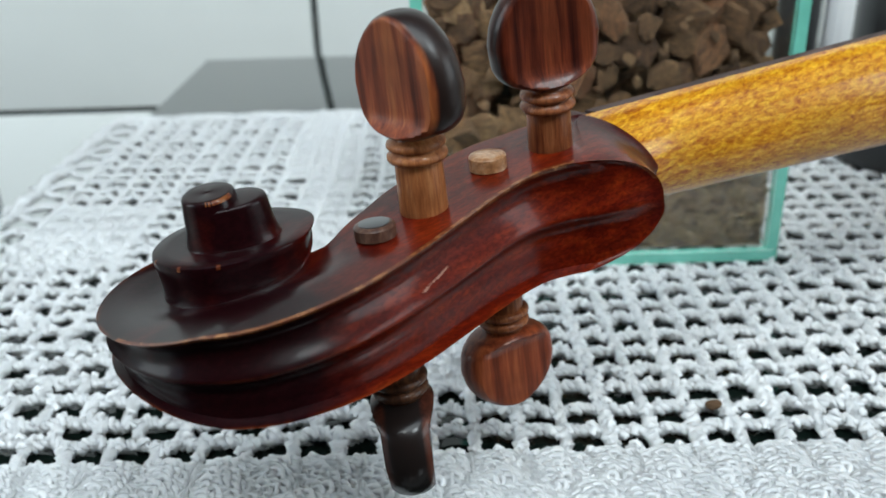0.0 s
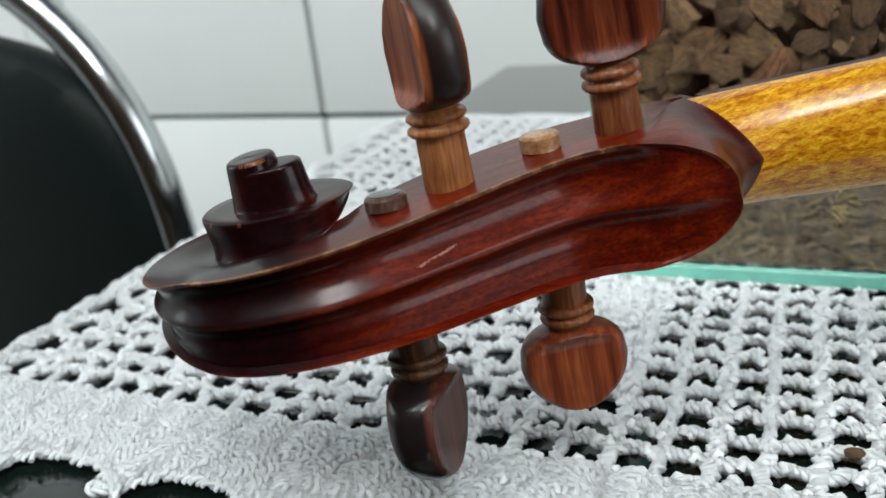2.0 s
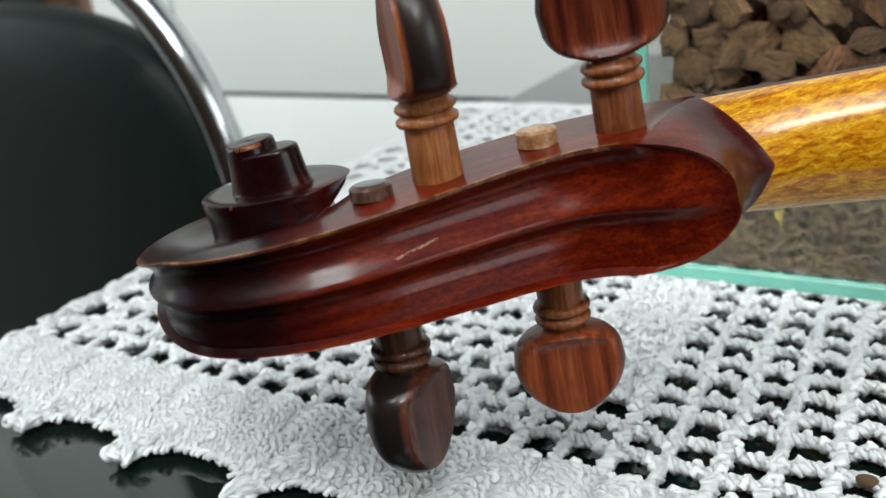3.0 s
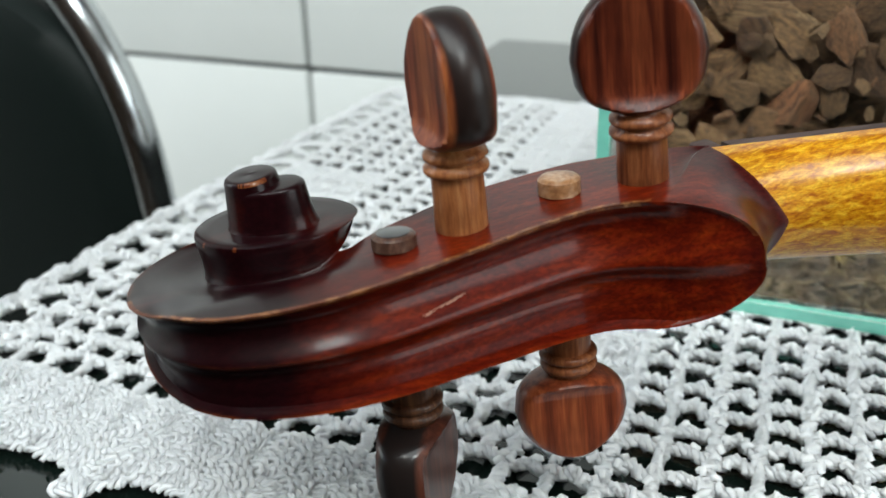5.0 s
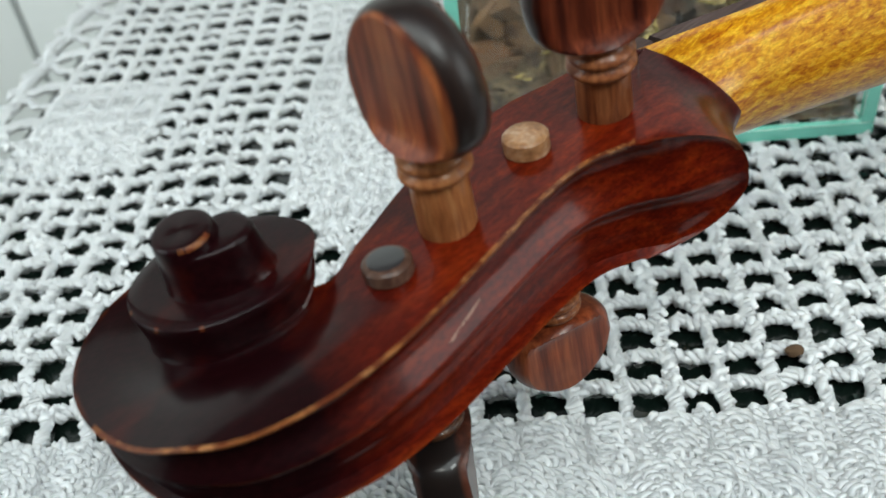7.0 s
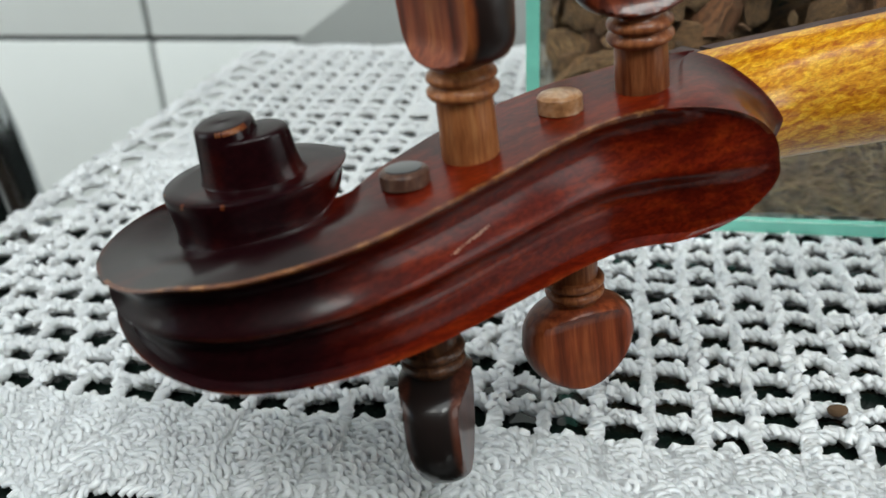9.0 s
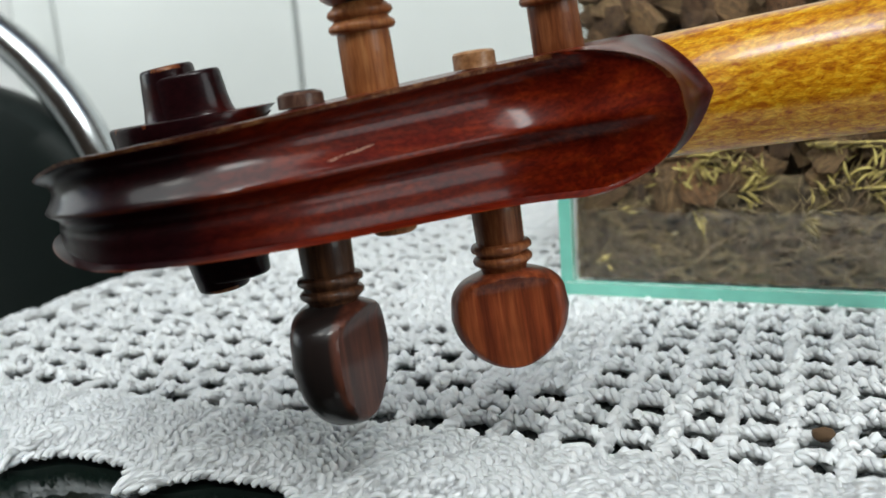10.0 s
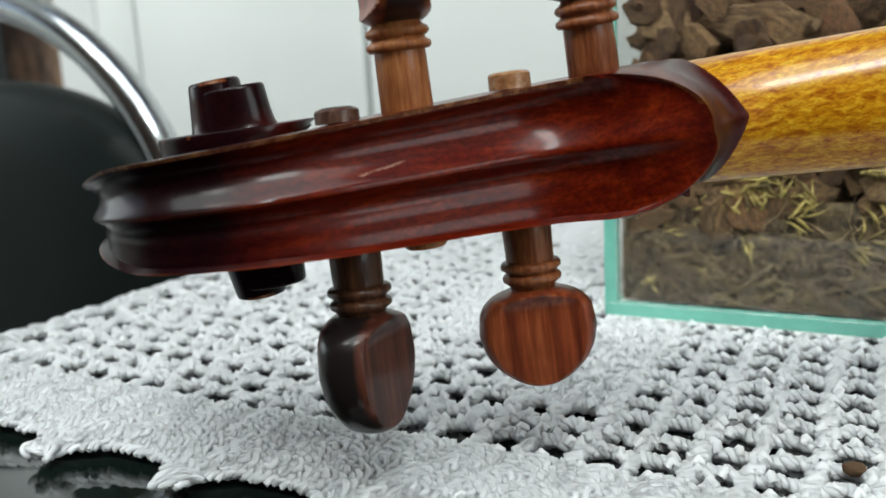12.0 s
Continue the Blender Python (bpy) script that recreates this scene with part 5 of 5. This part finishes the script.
class Yarn:
    """Gathers chains and plaited ropes and turns them into one mesh."""

    def __init__(self):
        self.p, self.h, self.r, self.c = [], [], [], []

    def chain(self, path, step=0.0019, spread=0.0007, slant=0.5):
        p, h = chain_points(path, step, spread, slant)
        self.p.append(p)
        self.h.append(h)

    def rope(self, path, pitch=0.0046, off=0.00100, plies=3, K=13, beads=2):
        """Loose plies that wind round the line."""
        q = spline(path, K)
        ln = np.linalg.norm(np.diff(q, axis=0), axis=1).sum()
        t = np.gradient(q, axis=0)
        t /= np.linalg.norm(t, axis=1)[:, None]
        side = np.stack([-t[:, 1], t[:, 0], 0 * t[:, 0]], 1)
        self.c.append(q - np.array((0, 0, 0.0003)))
        s = np.linspace(0, 1, K)
        start = rc.uniform(0, 2 * math.pi)
        for k in range(plies):
            a = start + 2 * math.pi * (k / plies + s * ln / pitch)
            o = off * (1 + rc.normal(0, 0.22, K))
            o = o * rc.uniform(0.75, 1.2)
            self.r.append(q + side * (o * np.cos(a) * 1.15)[:, None] + np.array((0, 0, 1.0)) * (o * np.sin(a) * 0.8)[:, None])

        if q[0][1] > 0.15:
            return
        # short loops that stand out of the plait
        k = rc.integers(0, K, beads)
        a = rc.uniform(0, 2 * math.pi, beads)
        pt = q[k] + side[k] * (off * 1.25 * np.cos(a))[:, None]
        pt[:, 2] += off * (0.5 + 0.6 * np.abs(np.sin(a)))
        self.p.append(pt)
        self.h.append(np.arctan2(t[k, 1], t[k, 0]) + rc.choice((-0.8, 0.8), beads) + rc.normal(0, 0.3, beads))

    def mesh(self, name, length, rad, label="", K=5, sides=6):
        chunks = []
        if self.p:
            chunks.append(stitches(np.concatenate(self.p), np.concatenate(self.h), length, rad, K, sides))
        if self.r:
            chunks.append(strands(self.r, rad, sides, twist=5.0, ply=0.14))
        by_len = {}
        for c in self.c:
            by_len.setdefault(len(c), []).append(c)
        for c in by_len.values():
            chunks.append(strands(c, 0.00115, 6))
        return big_mesh(name, chunks, M_COTTON, cloth, label)


def mesh_node(i, j):
    x, y = CX0 + i * PX, CY0 + j * PY
    zig = 0.0009 * (1 if j % 2 else -1) if i % 2 else 0.0
    return np.array((x + wob(x, y), y + wob(y, x, 1.3) + zig, ZC + 0.0004 * math.sin(40 * x + 31 * y)))


net, posts, filled = Yarn(), Yarn(), Yarn()
for j in range(NR):
    for i in range(NC - 1):
        a, b = mesh_node(i, j), mesh_node(i + 1, j)
        up = np.array((0, rc.normal(0.0005, 0.0007), 0.0006))
        dn = np.array((0, rc.normal(-0.0004, 0.0006), 0.0))
        net.rope([a, a * 0.78 + b * 0.22 + dn, (a + b) / 2 + up, a * 0.22 + b * 0.78 + dn, b])
for i in range(NC):
    for j in range(NR - 1):
        a, b = mesh_node(i, j), mesh_node(i, j + 1)
        if a[0] < -0.006 and a[1] < 0.085 and j % 2:      # the close part of the mesh is worked in staggered rows
            a, b = a + np.array((PX / 2, 0, 0)), b + np.array((PX / 2, 0, 0))
        jog = np.array((rc.normal(0, 0.0003), 0, 0.0004))
        posts.rope([a, (a + b) / 2 + jog, b], 0.0042, 0.0009 if i % 2 else 0.0012, 3, 10)
for i in range(NC - 1):
    for j in range(NR - 1):
        if cell_solid(i, j):
            for q in (0.2, 0.4, 0.6, 0.8):
                filled.rope([mesh_node(i, j) * (1 - q) + mesh_node(i + 1, j) * q, (mesh_node(i, j) + mesh_node(i, j + 1)) / 2 * (1 - q) + (mesh_node(i + 1, j) + mesh_node(i + 1, j + 1)) / 2 * q + np.array((0, 0, 0.0003)), mesh_node(i, j + 1) * (1 - q) + mesh_node(i + 1, j + 1) * q], 0.004, 0.0007, 2, 8, 4)
net.mesh("net", 0.0021, 0.00096, K=3, sides=5)
posts.mesh("net_post", 0.0020, 0.00092, K=3, sides=5)
filled.mesh("filled_block", 0.0018, 0.0007, "densely filled blocks of the pattern", sides=5)


def edge_y(x):
    """Front rim of the cloth: shallow scallops."""
    s = ((x + 0.048) / 0.0378) % 1.0
    f = min(1.0, max(0.0, (x + 0.022) / 0.03))
    return -0.0062 + 0.0027 * f * f * (3 - 2 * f) - 0.0060 * abs(math.cos(math.pi * s)) ** 6 + 0.016 * max(0.0, x - 0.02)


# dense front border: bands of tall stitches worked to and fro in fans, with looped rows between, one unbroken yarn each
def yarn_run(pts, rad):
    """One long two-ply yarn through the points."""
    q = np.asarray(pts, float)
    ln = np.linalg.norm(np.diff(q, axis=0), axis=1).sum()
    return strands(q[None], rad, 6, twist=ln / 0.0023, ply=0.18)


def border_at(x, f):
    """A place in the front border: f runs from the rim to the mesh."""
    e = np.array([edge_y(v) for v in x])
    return e * (1 - f) + (CY0 - 0.0006) * f


runs = []
X0C, X1C = -0.166, 0.362
for lo, hi, step, lift in ((0.02, 0.40, 0.00125, -0.0002), (0.34, 0.72, 0.0012, 0.0001), (0.66, 1.02, 0.0012, -0.0001)):
    n = int((X1C - X0C) / step)
    u = np.arange(n * 16) / 16
    bx = X0C + u * step + 0.0003 * np.sin(u * 1.7)
    tri = 0.5 - 0.5 * np.cos(math.pi * u)                       # up and down across the band
    shell = ((bx + 0.048) / 0.0126) % 1.0 - 0.5
    f = lo + (hi - lo) * np.clip(tri + 0.10 * np.sin(u * 0.9 + 3 * lo), 0, 1)
    wig = np.interp(u, np.arange(n + 1), rc.normal(0, 0.0004, n + 1))
    bx = bx + shell * (0.5 - tri) * 0.0042 + wig
    bz = ZC + lift + 0.0013 * np.cos(math.pi * shell) + 0.0006 * np.sin(math.pi * tri) + 0.0004 * np.sin(u * math.pi * 0.5)
    runs.append(yarn_run(np.stack([bx, border_at(bx, f), bz], 1), 0.00076))
for row in range(13):
    f0, step, amp, lift = 0.03 + row * 0.081, (0.0019, 0.0022, 0.0020)[row % 3], (0.00092, 0.00105, 0.00098)[row % 3], 0.0002 if row in (0, 12) else 0.0013
    n = int((X1C - X0C) / step)
    u = np.arange(n * 14) / 14
    a = 2 * math.pi * u + rc.uniform(0, 6)
    k = np.interp(u, np.arange(n + 1), rc.uniform(0.6, 1.35, n + 1))
    shell = ((X0C + u * step + 0.048 + 0.0063 * (f0 > 0.5)) / 0.0126) % 1.0 - 0.5
    bx = X0C + u * step + amp * 1.1 * k * np.sin(a)
    by = border_at(bx, f0 + 0.05 * np.cos(2 * math.pi * shell)) + amp * k * np.cos(a)
    bz = ZC + lift + 0.0009 * np.cos(math.pi * shell) + 0.0005 * np.sin(a + 0.8) + 0.0002 * np.sin(2.3 * u)
    runs.append(yarn_run(np.stack([bx, by, bz], 1), 0.00078))
big_mesh("front_border", runs, M_COTTON, cloth, "thick puffy front border of fanned stitches")
# the close ground the fans are worked on
V, F = [], []
gx = np.arange(-0.165, 0.3605, 0.0015)
for x in gx:
    for q, f in enumerate((0.04, 0.3, 0.65, 1.0)):
        V.append((x, edge_y(x) * (1 - f) + (CY0 + 0.0004) * f, ZC + (0.0011 if 0 < q < 3 else 0.0) + 0.0009 * abs(math.sin(math.pi * (x + 0.048) / 0.0126)) * (1 if 0 < q < 3 else 0)))
top = len(V)
V += [(x, y, 0.0008) for x, y, z in V]
F = grid_faces(len(gx), 4, False) + [tuple(k + top for k in f[::-1]) for f in grid_faces(len(gx), 4, False)]
F += [(i * 4, (i + 1) * 4, (i + 1) * 4 + top, i * 4 + top) for i in range(len(gx) - 1)] + [((i + 1) * 4 + 3, i * 4 + 3, i * 4 + 3 + top, (i + 1) * 4 + 3 + top) for i in range(len(gx) - 1)]
mesh_ob("border_ground", V, F, M_COTTON, cloth, "", 60)
edge = Yarn()
xs = np.arange(-0.166, 0.362, 0.0025)
for f in (0.0, 0.14, 0.5, 0.97):
    edge.chain([(x, edge_y(x) * (1 - f) + (CY0 - 0.001) * f, ZC - 0.0002 + (0.0012 if f else 0.0)) for x in xs], 0.0019, 0.0006, 0.5)
edge.mesh("border_chain", 0.0034, 0.00072)

# picots: a coiled knot of yarn on each scallop


def picot(px, py, size):
    a = np.linspace(0, 2 * math.pi, 260)
    i, j, k = rc.uniform(0, 6, 3)
    r = size * (0.8 + 0.2 * np.sin(3 * a + k))
    pts = np.stack([px + r * np.sin(7 * a + i), py + 0.95 * r * np.sin(9 * a + j), ZC + 0.0004 + 0.0009 * np.sin(16 * a + k)], 1)
    big_mesh("picot", [yarn_run(pts, 0.00068)], M_COTTON, cloth)


for k in range(-3, 11):
    px = -0.048 + k * 0.0378
    if not -0.17 < px < 0.36:
        continue
    picot(px, edge_y(px) - 0.0012, 0.0042)

# left border: open loops with an outer chain, and the far rim
left = Yarn()


def curl(pts, off=0.0010, K=14):
    left.rope([np.array((px, py, pz)) for px, py, pz in pts], 0.0044, off * 0.85, 3, K, 4)


for k in range(60):          # the inner line and the lumpy rim, in short lengths
    y = -0.006 + k * 0.0054
    if y > CY1 + 0.008:
        break
    curl([(-0.1500, y, ZC), (-0.1503, y + 0.0027, ZC + 0.0003), (-0.1500, y + 0.0054, ZC)])
    b0, b1, b2 = [-0.1655 - 0.0024 * abs(math.sin(math.pi * v / 0.026)) for v in (y, y + 0.0027, y + 0.0054)]
    curl([(b0, y, ZC), (b1 - 0.0007, y + 0.0027, ZC + 0.0006), (b2, y + 0.0054, ZC)], 0.0013)
    curl([(b0 + 0.0012, y, ZC), (b1 + 0.0009, y + 0.0027, ZC - 0.0003), (b2 + 0.0012, y + 0.0054, ZC)])
for y in np.arange(0.004, CY1, 0.026):
    # a leaning leg across the border and a loop that bows out from it
    for d in (0.0, 0.0022):
        curl([(-0.1642, y + d - 0.002, ZC), (-0.1580, y + d + 0.0012, ZC + 0.0008), (-0.1500, y + d + 0.0030, ZC)])
    curl([(-0.1515, y + 0.0150, ZC), (-0.1572, y + 0.0145, ZC + 0.0006), (-0.1605, y + 0.0185, ZC + 0.0006), (-0.1640, y + 0.0205, ZC)], 0.0011)
for y in np.arange(0.004, CY1, 0.0130):
    picot(-0.1690, y, 0.0030)
left.mesh("left_border", 0.0037, 0.00085, "open looped border with a chain rim")
rim = Yarn()
for k in range(5):
    rim.chain([(x, CY1 + (0.006 + 0.004 * abs(math.cos(math.pi * (x + 0.048) / 0.0378))) * k / 4, ZC) for x in np.arange(-0.166, 0.362, 0.005)], 0.0026, 0.0007, 0.8)
rim.mesh("far_border", 0.0038, 0.00085, sides=5)
